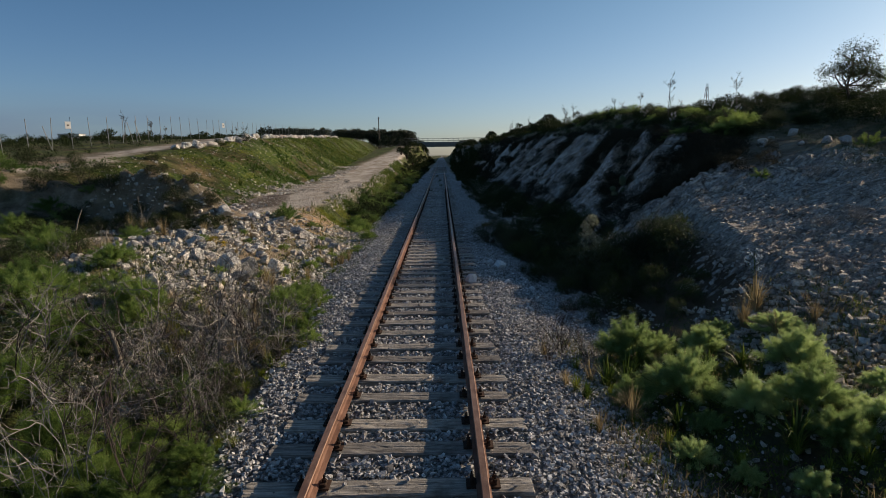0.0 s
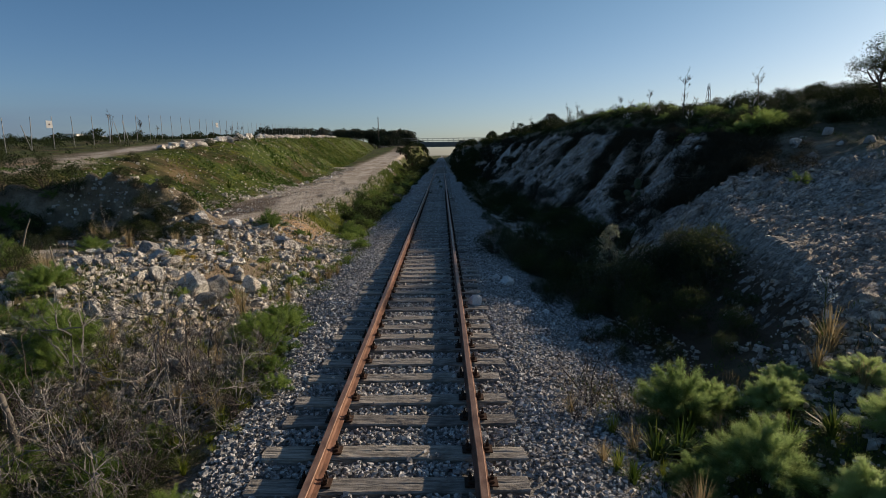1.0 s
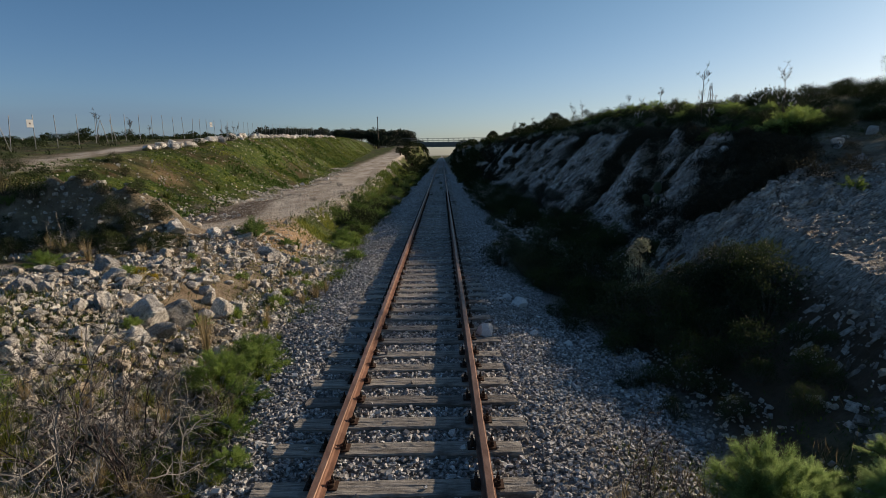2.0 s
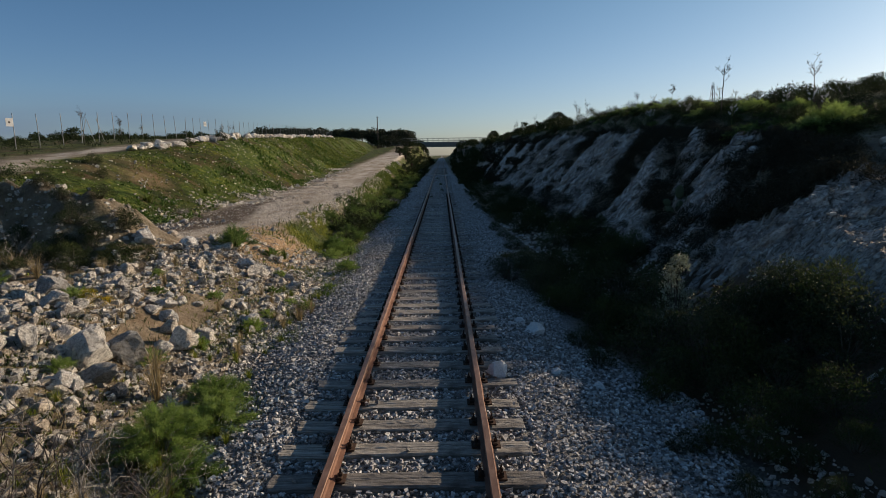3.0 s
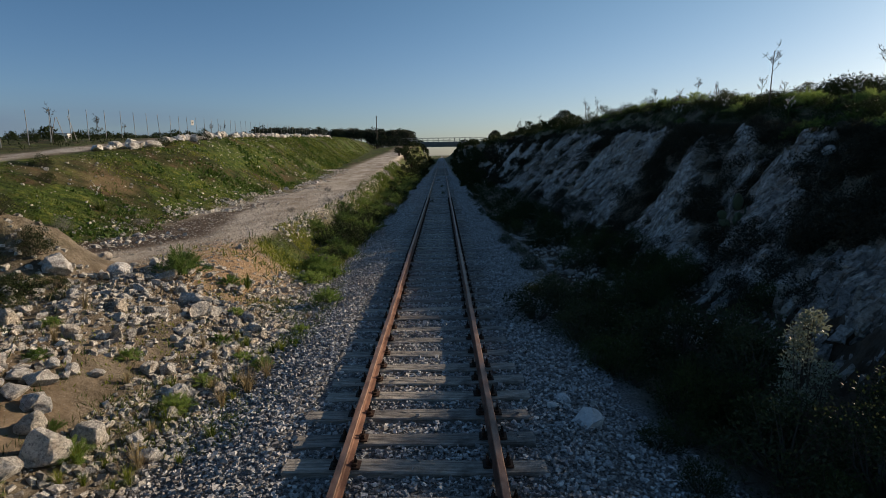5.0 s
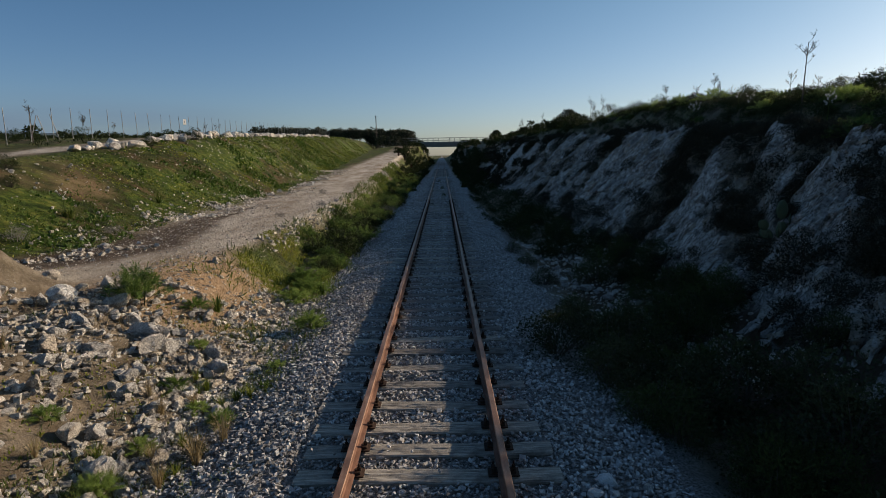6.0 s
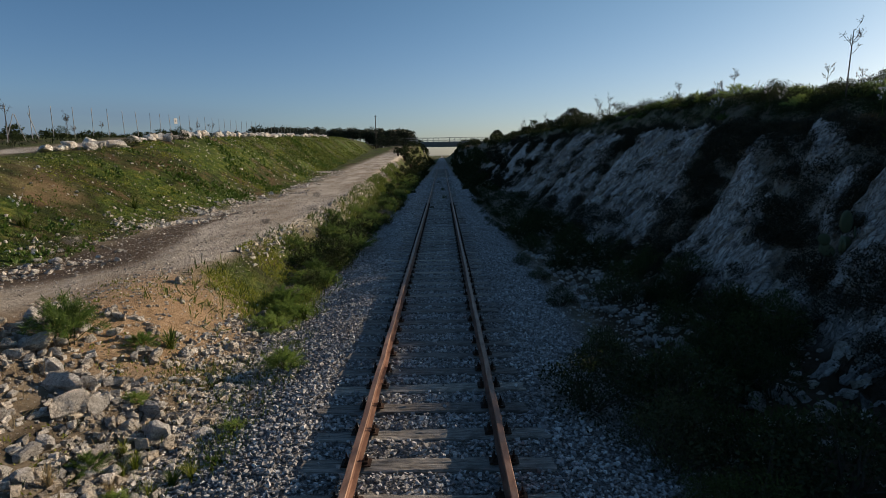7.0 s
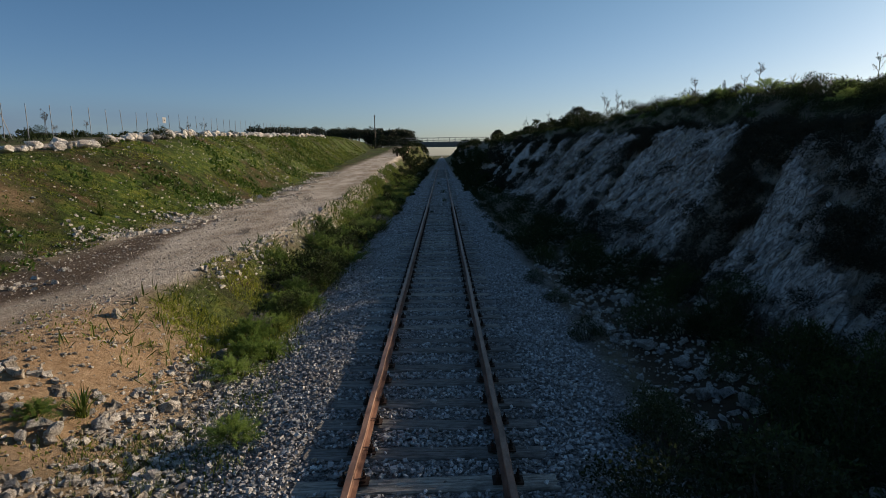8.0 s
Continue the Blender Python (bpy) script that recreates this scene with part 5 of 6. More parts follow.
def build_near_plants():
    grow(lush_fennel, 2, ((3.2, 8.35, 0.98), (3.65, 8.5, 0.75), (3.5, 7.05, 1.0), (2.75, 6.85, 0.62), (4.5, 6.15, 0.85), (4.0, 6.35, 0.75), (5.0, 7.2, 0.85), (5.3, 7.6, 0.6), (5.45, 8.4, 0.7), (4.2, 8.1, 0.7), (4.7, 8.7, 0.6), (2.95, 5.6, 0.5), (3.75, 4.9, 0.45), (3.05, 7.4, 0.6), (4.95, 5.6, 0.7), (5.5, 6.3, 0.55), (4.35, 5.45, 0.65), (3.4, 6.2, 0.45), (3.3, 5.2, 0.35)), 1, 0.82, 0.94)
    grow(dark_thorn, 2, ((1.95, 8.0, 0.65), (2.2, 8.5, 0.75), (2.5, 8.2, 0.6)), 43)
    grow(fennel, 3, ((-2.62, 4.95, 0.8), (-3.3, 4.7, 0.9), (-4.2, 4.9, 1.0), (-2.05, 5.3, 0.55), (-2.75, 6.6, 0.7), (-5.6, 8.7, 1.0), (-6.3, 9.2, 1.0), (-4.9, 7.6, 0.9), (-5.7, 10.6, 0.8), (-4.6, 9.1, 0.9), (-4.3, 8.6, 0.7), (-9.2, 13.6, 1.2),
                     (-8.4, 12.6, 1.0), (-12.2, 18.2, 1.2), (-11, 15.2, 1.2), (-4.3, 5.9, 0.9), (-2.2, 10.5, 0.75), (-2.0, 9.6, 0.5), (-2.65, 12.4, 0.9), (-2.75, 11.1, 1.0), (-2.4, 11.7, 0.75), (-3.9, 13.1, 0.4),
                     (-3.15, 22.7, 0.75), (-3.1, 23.4, 0.7), (-2.35, 20.6, 0.62), (-3.4, 24.2, 0.8), (-4.3, 20.2, 0.45), (-2.4, 18.7, 0.35), (-2.35, 17.9, 0.3), (-2.6, 16.9, 0.35), (-3.5, 17.6, 0.4),
                     (-4.2, 16.2, 0.4), (-3.2, 15.4, 0.4), (-9.5, 11.0, 1.0), (-7.4, 10.6, 0.9), (-7.9, 15.2, 0.7), (-2.6, 7.6, 0.55), (-1.75, 8.9, 0.45), (-3.7, 18.9, 0.35)), 2, 0.92, 1.08)
    grow(fennel, 3, ((-5.7, 10.4, 0.8), (-4.5, 9.0, 0.85), (-5.9, 8.6, 0.9), (-4.5, 7.5, 0.8), (-6.6, 7.9, 1.0), (-7.0, 9.6, 0.9), (-2.3, 4.6, 0.6), (-1.8, 4.9, 0.45)), 24)
    grow(scrub, 4, ((-3.3, 5.6, 0.75), (-2.9, 6.4, 0.6), (-4.0, 6.3, 0.8), (-4.9, 6.6, 0.8), (-3.2, 7.6, 0.55), (-4.2, 7.5, 0.6), (-2.2, 8.6, 0.45), (-5.6, 7.6, 0.8), (-6.4, 8.2, 0.8), (-2.6, 8.9, 0.5), (-2.4, 5.2, 0.5), (-3.7, 4.6, 0.8),
                    (-6.9, 10.2, 0.7), (-7.8, 12.6, 0.8), (-2.55, 12.0, 0.4), (-3.0, 11.3, 0.45), (-2.6, 16.2, 0.4), (-2.45, 7.0, 0.4), (-9.0, 12.2, 0.9), (-8.8, 10.8, 0.9)), 21)
    grow(thorn, 3, ((-3.4, 9.3, 1.3), (-3.0, 9.0, 1.2), (-2.6, 9.6, 1.0), (-4.1, 9.2, 1.2), (-2.9, 4.8, 1.4), (-3.3, 5.6, 1.3), (-2.4, 6.6, 1.1), (-4.2, 5.8, 1.4), (-2.6, 8.8, 1.0),
                    (-3.4, 7.4, 1.1), (-3.9, 4.7, 1.4), (-2.45, 7.7, 1.1), (-3.6, 8.6, 1.0), (-3.0, 5.0, 1.3), (-2.9, 9.4, 1.0), (-2.3, 9.1, 0.9), (-2.7, 7.2, 1.2), (-3.1, 8.0, 1.1),
                    (-4.9, 5.4, 1.5), (-3.4, 6.6, 1.3), (-1.7, 5.6, 0.6), (-3.1, 10.4, 0.8), (2.3, 8.0, 0.7), (2.7, 8.3, 0.6), (-8.1, 16.3, 1.1), (-2.2, 9.9, 0.7), (-7.4, 11.4, 1.0),
                    (-3.0, 16.4, 0.5), (-2.8, 13.6, 0.5)), 3)
    grow(fennel, 3, ((-5.2, 9.6, 0.7), (-5.6, 8.0, 0.9), (-4.6, 9.6, 0.55), (-4.6, 7.9, 0.75), (-4.2, 6.1, 0.8), (-2.85, 6.7, 0.7), (-2.8, 7.9, 0.4), (-2.2, 5.5, 0.4), (-4.9, 7.2, 0.7), (-2.25, 9.7, 0.55), (-2.6, 9.2, 0.5)), 45)
    grow(dark_thorn, 2, ((-2.95, 9.45, 1.1), (-3.3, 7.75, 1.1), (-2.6, 8.6, 1.0), (-2.2, 9.6, 0.8), (-3.0, 6.9, 1.1), (-2.4, 6.9, 0.9), (-3.6, 6.3, 1.1), (-2.5, 6.0, 1.0), (-2.15, 5.6, 0.8), (-3.2, 5.4, 1.2), (-3.9, 7.4, 1.1), (-2.05, 8.1, 0.7), (-2.3, 4.9, 0.9), (-3.3, 8.6, 1.0), (-4.3, 6.0, 1.1)), 44)
    grow(fennel, 3, ((-2.5, 5.9, 0.9), (-3.0, 5.6, 0.9), (-3.6, 6.8, 0.8), (-3.5, 5.3, 1.0), (-2.5, 5.1, 0.9), (-2.4, 4.75, 0.8), (-2.8, 5.0, 0.9), (-4.8, 5.0, 1.0), (-1.95, 6.4, 0.5), (-2.9, 6.9, 0.7)), 29)
    grow(scrub, 4, ((-6.4, 17.1, 0.4), (-7.0, 17.3, 0.5), (-7.7, 17.2, 0.55), (-8.4, 17.5, 0.6), (-6.1, 17.6, 0.35), (-7.3, 16.5, 0.4), (-8.0, 16.2, 0.45), (-6.7, 18.0, 0.35)), 31)
    grow(dry_tuft, 3, ((-6.6, 16.6, 0.8), (-7.5, 16.0, 0.9), (-5.4, 17.2, 0.6), (-5.0, 15.9, 0.5), (-3.9, 15.6, 0.6), (-3.3, 16.9, 0.7), (-3.1, 17.3, 0.6), (-2.95, 16.0, 0.6), (-4.7, 13.9, 0.6), (-3.2, 14.8, 0.5)), 32)
    grow(fennel, 3, ((-4.9, 15.4, 0.35), (-5.6, 14.2, 0.4), (-4.0, 14.3, 0.35), (-3.2, 16.2, 0.4), (-3.0, 17.2, 0.3), (-5.4, 16.4, 0.3), (-3.6, 14.0, 0.4), (-4.4, 12.0, 0.35)), 33)
    grow(lentisk, 3, ((-8.2, 17.0, 0.5), (-9.2, 17.2, 0.6), (-10.2, 17.3, 0.6), (-11.4, 17.8, 0.7), (-7.4, 16.7, 0.45), (-12.2, 17.2, 0.8), (-8.7, 16.4, 0.5), (-10.6, 16.5, 0.6), (-7.6, 17.9, 0.4), (-9.5, 15.7, 0.6), (-11.8, 16.2, 0.7), (-6.9, 16.9, 0.35)), 30)
    grow(dry_tuft, 3, ((-7.1, 12.3, 1.2), (-6.6, 11.8, 0.9), (-3.35, 12.2, 1.0), (-2.5, 16.0, 0.9), (-2.35, 16.4, 0.8), (-2.7, 15.6, 0.7), (-3.0, 14.1, 0.7), (-3.65, 12.8, 0.8), (5.1, 8.7, 1.2), (5.5, 9.1, 1.2), (5.3, 8.2, 0.9),
                       (6.0, 8.4, 0.8), (1.9, 8.2, 0.7), (2.4, 7.5, 0.8), (2.6, 6.4, 0.8), (2.1, 6.0, 0.6), (-4.3, 9.7, 0.9), (-2.3, 8.4, 0.7), (-8.3, 16.5, 1.1), (-8.8, 16.7, 1.0), (-10.0, 13.0, 1.2), (-9.3, 10.2, 1.2),
                       (-10.6, 11.2, 1.1), (-11.8, 13.6, 1.3), (-8.6, 9.4, 1.0), (-2.5, 19.5, 0.5), (-3.6, 17.2, 0.6), (3.4, 7.7, 0.7), (2.0, 7.2, 0.6)), 4)
    grow(green_tuft, 3, ((-4.05, 20.6, 1.0), (-2.65, 17.6, 0.8), (-2.5, 14.8, 0.7), (-2.75, 23.4, 0.9), (2.6, 7.4, 1.1), (2.9, 7.5, 1.2), (4.0, 5.6, 1.2), (3.2, 8.0, 1.0), (5.6, 9.3, 1.1), (-2.1, 8.0, 0.7), (2.2, 6.9, 0.7),
                         (-11.6, 33.6, 1.3), (-11.3, 27.6, 1.3), (-12.6, 40.0, 1.2), (4.4, 7.4, 1.2), (3.9, 7.3, 1.0), (3.1, 6.3, 1.0)), 5)
    grow(lentisk, 3, ((1.95, 18.9, 1.0), (3.0, 18.9, 1.1), (3.3, 17.2, 1.1), (2.6, 20.2, 0.8), (3.6, 15.6, 1.0), (3.7, 14.0, 1.0), (4.5, 16.0, 1.1),
                      (5.7, 12.6, 0.9), (3.4, 12.9, 0.8), (4.6, 12.2, 0.7), (5.4, 12.2, 0.6), (3.9, 12.2, 0.6), (4.0, 17.3, 1.1), (4.9, 17.0, 1.1), (3.2, 19.9, 0.8)), 6, 0.95, 1.1)
    grow(tall_lentisk, 2, ((4.9, 13.6, 1.0), (5.6, 13.9, 0.95), (4.2, 13.3, 0.9), (2.55, 18.0, 0.85), (5.3, 12.9, 0.8)), 34, 0.95, 1.05)
    edge = np.random.default_rng(37)
    grow(grass_tuft, 2, [(-1.75 - 0.8 * edge.random(), 4.4 + 5.0 * edge.random(), 0.4 + 0.4 * edge.random()) for _ in range(36)], 46)
    grow(scrub, 4, [(-1.95 - 0.7 * edge.random(), 4.6 + 4.6 * edge.random(), 0.2 + 0.2 * edge.random()) for _ in range(16)], 47)
    grow(grass_tuft, 2, [(-2.0 - 2.4 * edge.random(), 7.6 + 4.2 * edge.random(), 0.6 + 0.6 * edge.random()) for _ in range(80)] + [(-2.4 - 1.2 * edge.random(), 13 + 5 * edge.random(), 0.5 + 0.5 * edge.random()) for _ in range(26)] + [(2.1 + 2.6 * edge.random(), 4.4 + 4.4 * edge.random(), 0.5 + 0.5 * edge.random()) for _ in range(30)], 38)
    grow(dry_tuft, 3, [(-2.2 - 1.8 * edge.random(), 8.2 + 3.0 * edge.random(), 0.5 + 0.4 * edge.random()) for _ in range(14)], 39)
    grow(lentisk, 3, ((-6.5, 18.2, 0.35), (-7.2, 18.7, 0.45), (-7.9, 18.9, 0.5), (-8.5, 18.4, 0.5), (-6.9, 17.6, 0.4), (-7.6, 18.1, 0.5), (-8.2, 17.8, 0.5), (-9.1, 18.8, 0.5)), 40)
    grow(sapling, 2, ((-3.45, 9.35), (-2.95, 9.1, 0.9), (-2.35, 7.6, 0.9), (-2.8, 8.0), (-3.3, 7.2, 0.9), (-2.1, 8.5, 0.8), (-3.9, 8.3), (-2.5, 6.4, 0.8), (-3.6, 5.6), (-4.4, 6.8), (-2.6, 10.0, 0.8)), 41)
    bank = np.random.default_rng(48)
    grow(far_fennel, 3, [(-10 - 9 * bank.random(), 15.5 + 9 * bank.random(), 0.7 + 0.5 * bank.random()) for _ in range(16)], 51)
    grow(far_fennel, 3, ((-5.05, 19.75, 1.15), (-5.2, 20.1, 0.9)), 53)
    grow(yellow_herb, 1, ((-5.34, 14.15, 1.1), (-5.15, 14.3, 0.7), (-3.1, 14.4, 0.5)), 35)
    grow(bright_fennel, 2, ((11.2, 22.2, 1.3), (11.7, 21.9, 1.3), (12.1, 22.5, 1.2), (10.5, 24.7, 1.0), (10.9, 24.9, 1.1), (12.3, 27.5, 1.0), (12.8, 28.3, 1.1), (11.9, 31.0, 0.9), (13.2, 26.0, 1.0), (13.0, 33.0, 1.0), (12.6, 36.5, 1.0), (13.4, 24.3, 0.9), (12.4, 40.0, 1.0), (12.9, 44.0, 1.0)), 36)
    grow(bright_fennel, 2, ((-3.2, 25.0, 0.6), (-3.6, 27.0, 0.7), (-4.1, 30.0, 0.7), (-3.4, 32.5, 0.7), (-4.4, 35.0, 0.8), (-3.8, 38.0, 0.7), (-4.6, 42.0, 0.8), (-3.0, 29.0, 0.5), (-2.8, 23.6, 0.5), (-4.9, 47.0, 0.8)), 42)
    grow(silver, 1, ((4.25, 14.6, 0.95),), 7)
    rng = np.random.default_rng(8)
    ditch = [(2.9, 16.4, 0.8), (3.3, 15.2, 0.9), (3.0, 14.6, 0.7), (3.7, 13.2, 0.8), (4.4, 12.9, 0.9), (3.2, 12.4, 0.7), (3.9, 11.5, 0.6), (4.7, 11.3, 0.7), (5.4, 11.4, 0.5), (3.3, 11.2, 0.5), (3.9, 10.6, 0.5), (2.7, 13.6, 0.6), (2.6, 14.4, 0.6), (4.4, 10.6, 0.5), (5.0, 10.2, 0.5), (2.6, 16.9, 0.7), (2.7, 26.9, 0.7), (2.75, 24.3, 0.6), (2.6, 20.8, 0.75), (3.0, 21.4, 0.6), (2.5, 28.6, 0.5)]
    for _ in range(40):
        y = 12.5 + 22 * rng.random() ** 1.2
        ditch.append((rng.uniform(2.7 if 13 < y < 20 or y > 29 else 4.2, 6.0), y, rng.uniform(0.7, 1.3)))
    # added shrubs that stand in for shade on the bare slope here
    ditch += [(3.2, 10.3, 0.5), (3.8, 10.0, 0.5), (4.5, 9.8, 0.5), (3.6, 10.9, 0.6), (4.2, 11.3, 0.6), (5.0, 10.5, 0.5), (2.95, 11.1, 0.35), (5.5, 11.0, 0.45)]
    joined = [(3.4 + 3.2 * a, 28.5 + 14 * b, 0.7 + 0.5 * c) for a, b, c in rng.random((46, 3))] + [(5.0 + 1.6 * a, 20 + 8.5 * b, 0.5 + 0.4 * c) for a, b, c in rng.random((22, 3))]
    grow(scrub, 4, ditch, 9)
    cliff = []
    while len(cliff) < 60:
        y, x = 13 + 15 * rng.random(), rng.uniform(5.6, 10.8)
        if gully(x, y) > 0.5 - 0.45 * (rng.random() < 0.04) and y > 13 + 0.6 * (x - 6) and not (y < 16 and x > 9):
            cliff.append((x, y, rng.uniform(0.45, 0.9)))
    cliff += [(9.4, 17.2, 0.8), (9.9, 16.8, 0.75), (8.9, 17.9, 0.85), (9.6, 18.2, 0.8), (8.6, 18.6, 0.85), (9.1, 17.4, 0.8), (10.5, 17.6, 0.6)] + [(10.2 + 5.5 * a, 21.2 - 3.4 * min(a * 1.6, 1) + 4.5 * b, rng.uniform(0.5, 0.65) + 0.5 * max(0, a - 0.4)) for a, b in rng.random((46, 2))]
    ridge = []
    for _ in range(150):
        y = 17 + 32 * rng.random() ** 1.1
        ridge.append((rng.uniform(10.6 + 0.4 * max(0, 26 - y), 15.0 + 0.5 * max(0, 26 - y)), y, rng.uniform(0.6, 1.1)))
    ridge = [q for q in ridge if not (q[1] < 21 and q[0] < 15)]
    cliff = [q for q in cliff if not (q[1] < 21 and 10.8 < q[0] < 15)]
    ridge = ridge[:120] + [(rng.uniform(12.0, 13.6), 25 + 0.62 * k, rng.uniform(0.75, 1.0)) for k in range(46)]
    ridge = [(x, y, 0.72 * s) for x, y, s in ridge[::2] + ridge[1::2]]
    joined += ridge[:70] + [(5.5 + 1.8 * a, 16.8 + 5.0 * b, 0.5 + 0.4 * c) for a, b, c in rng.random((20, 3))]
    grow(lentisk, 3, ridge[70:115], 27)
    grow(far_fennel, 3, [(x, y, 1.1 * s) for x, y, s in ridge[115:]], 12)
    grow(far_fennel, 3, ((11.2, 22.2, 1.2), (11.6, 21.8, 1.2), (12.0, 22.4, 1.1), (10.4, 24.6, 0.9), (10.8, 24.8, 0.9), (13.0, 17.0, 0.8), (12.1, 14.6, 0.5), (9.3, 15.9, 0.6)), 13)
    left = []
    for _ in range(160):
        y = 24.8 + 68 * rng.random() ** 1.5
        left.append((-rng.uniform(2.8, max(3.5, verge(y) - 1.3 + min(0, 0.35 * (y - 29)))), y, rng.uniform(0.5, 1.05) * float(0.5 + 0.6 * smooth(25, 30, y))))
    grow(far_fennel, 3, left[:80], 14)
    joined += [(x, y, 0.8 * s) for x, y, s in left[100:]]
    thick = [(-rng.uniform(2.9, 4.2), 26.5 + 20 * rng.random() ** 1.3, rng.uniform(0.4, 0.85)) for _ in range(110)]
    grow(far_fennel, 3, thick[:32], 25)
    grow(scrub, 4, [(0.4 * x - 1.75, y, 0.75 * s) for x, y, s in thick[60:]], 26)
    grow(grey_tuft, 2, [(x, y, 0.8 * s) for x, y, s in thick[32:50]], 28)
    grow(grey_tuft, 2, ((-2.9, 42.0, 1.3), (-3.4, 24.9, 0.8), (-5.6, 37.0, 0.9), (-7.2, 45.0, 0.7), (8.6, 12.2, 0.7), (9.4, 12.4, 0.8), (-6.2, 32.2, 0.6), (-3.5, 30.5, 0.8), (10.2, 15.1, 0.8), (-9.8, 27.2, 0.8), (-10.6, 24.4, 0.8), (7.3, 10.2, 0.6)), 16)
    grow(scrub, 4, ((-14.6, 29.6, 0.9), (-13.2, 27.8, 0.7), (-15.6, 41.0, 0.8), (-15.9, 47.2, 0.9), (-12.4, 38.2, 0.6), (-9.2, 17.9, 0.8), (-10.4, 18.5, 0.9), (-8.2, 18.3, 0.7), (-11.5, 18.9, 0.9), (-12.8, 18.9, 1.0), (-7.6, 17.3, 0.6),
                     (-9.8, 16.8, 0.7), (-13.4, 16.0, 1.2), (-14.5, 17.5, 1.3), (-7.3, 18.9, 0.55), (-8.0, 17.2, 0.6), (-8.9, 17.0, 0.7), (-7.1, 17.8, 0.5), (-10.9, 17.4, 0.8), (-9.6, 19.4, 0.7), (-9.9, 14.2, 0.9), (-12.5, 13.5, 1.1), (-10.9, 12.4, 1.0), (-8.2, 11.4, 0.8), (-7.2, 8.8, 0.9), (-16.5, 21.0, 1.2), (-18.5, 26.0, 1.1), (-15.0, 24.0, 0.9)), 17)
    grow(scrub, 2, ((0.3, 52.5, 0.35), (-0.45, 45.0, 0.3), (0.2, 61, 0.4), (-0.2, 74, 0.5)), 20)
    joined += [(-6.6 - 6.5 * bank.random(), 16.7 + 1.5 * bank.random(), 0.35 + 0.25 * bank.random()) for _ in range(34)]
    joined += [(-11 - 9 * bank.random(), 18.8 + 6 * bank.random(), 0.5 + 0.4 * bank.random()) for _ in range(24)]
    joined += [(-3.0 - 1.5 * bank.random(), 28 + 9 * bank.random(), 0.8 + 0.4 * bank.random()) for _ in range(22)]
    grow(far_fennel, 3, [(-3.2 - 1.5 * bank.random(), 27.5 + 10 * bank.random(), 0.9 + 0.4 * bank.random()) for _ in range(14)], 52)
    return cliff + joined


CLIFF_SHRUBS = build_near_plants()


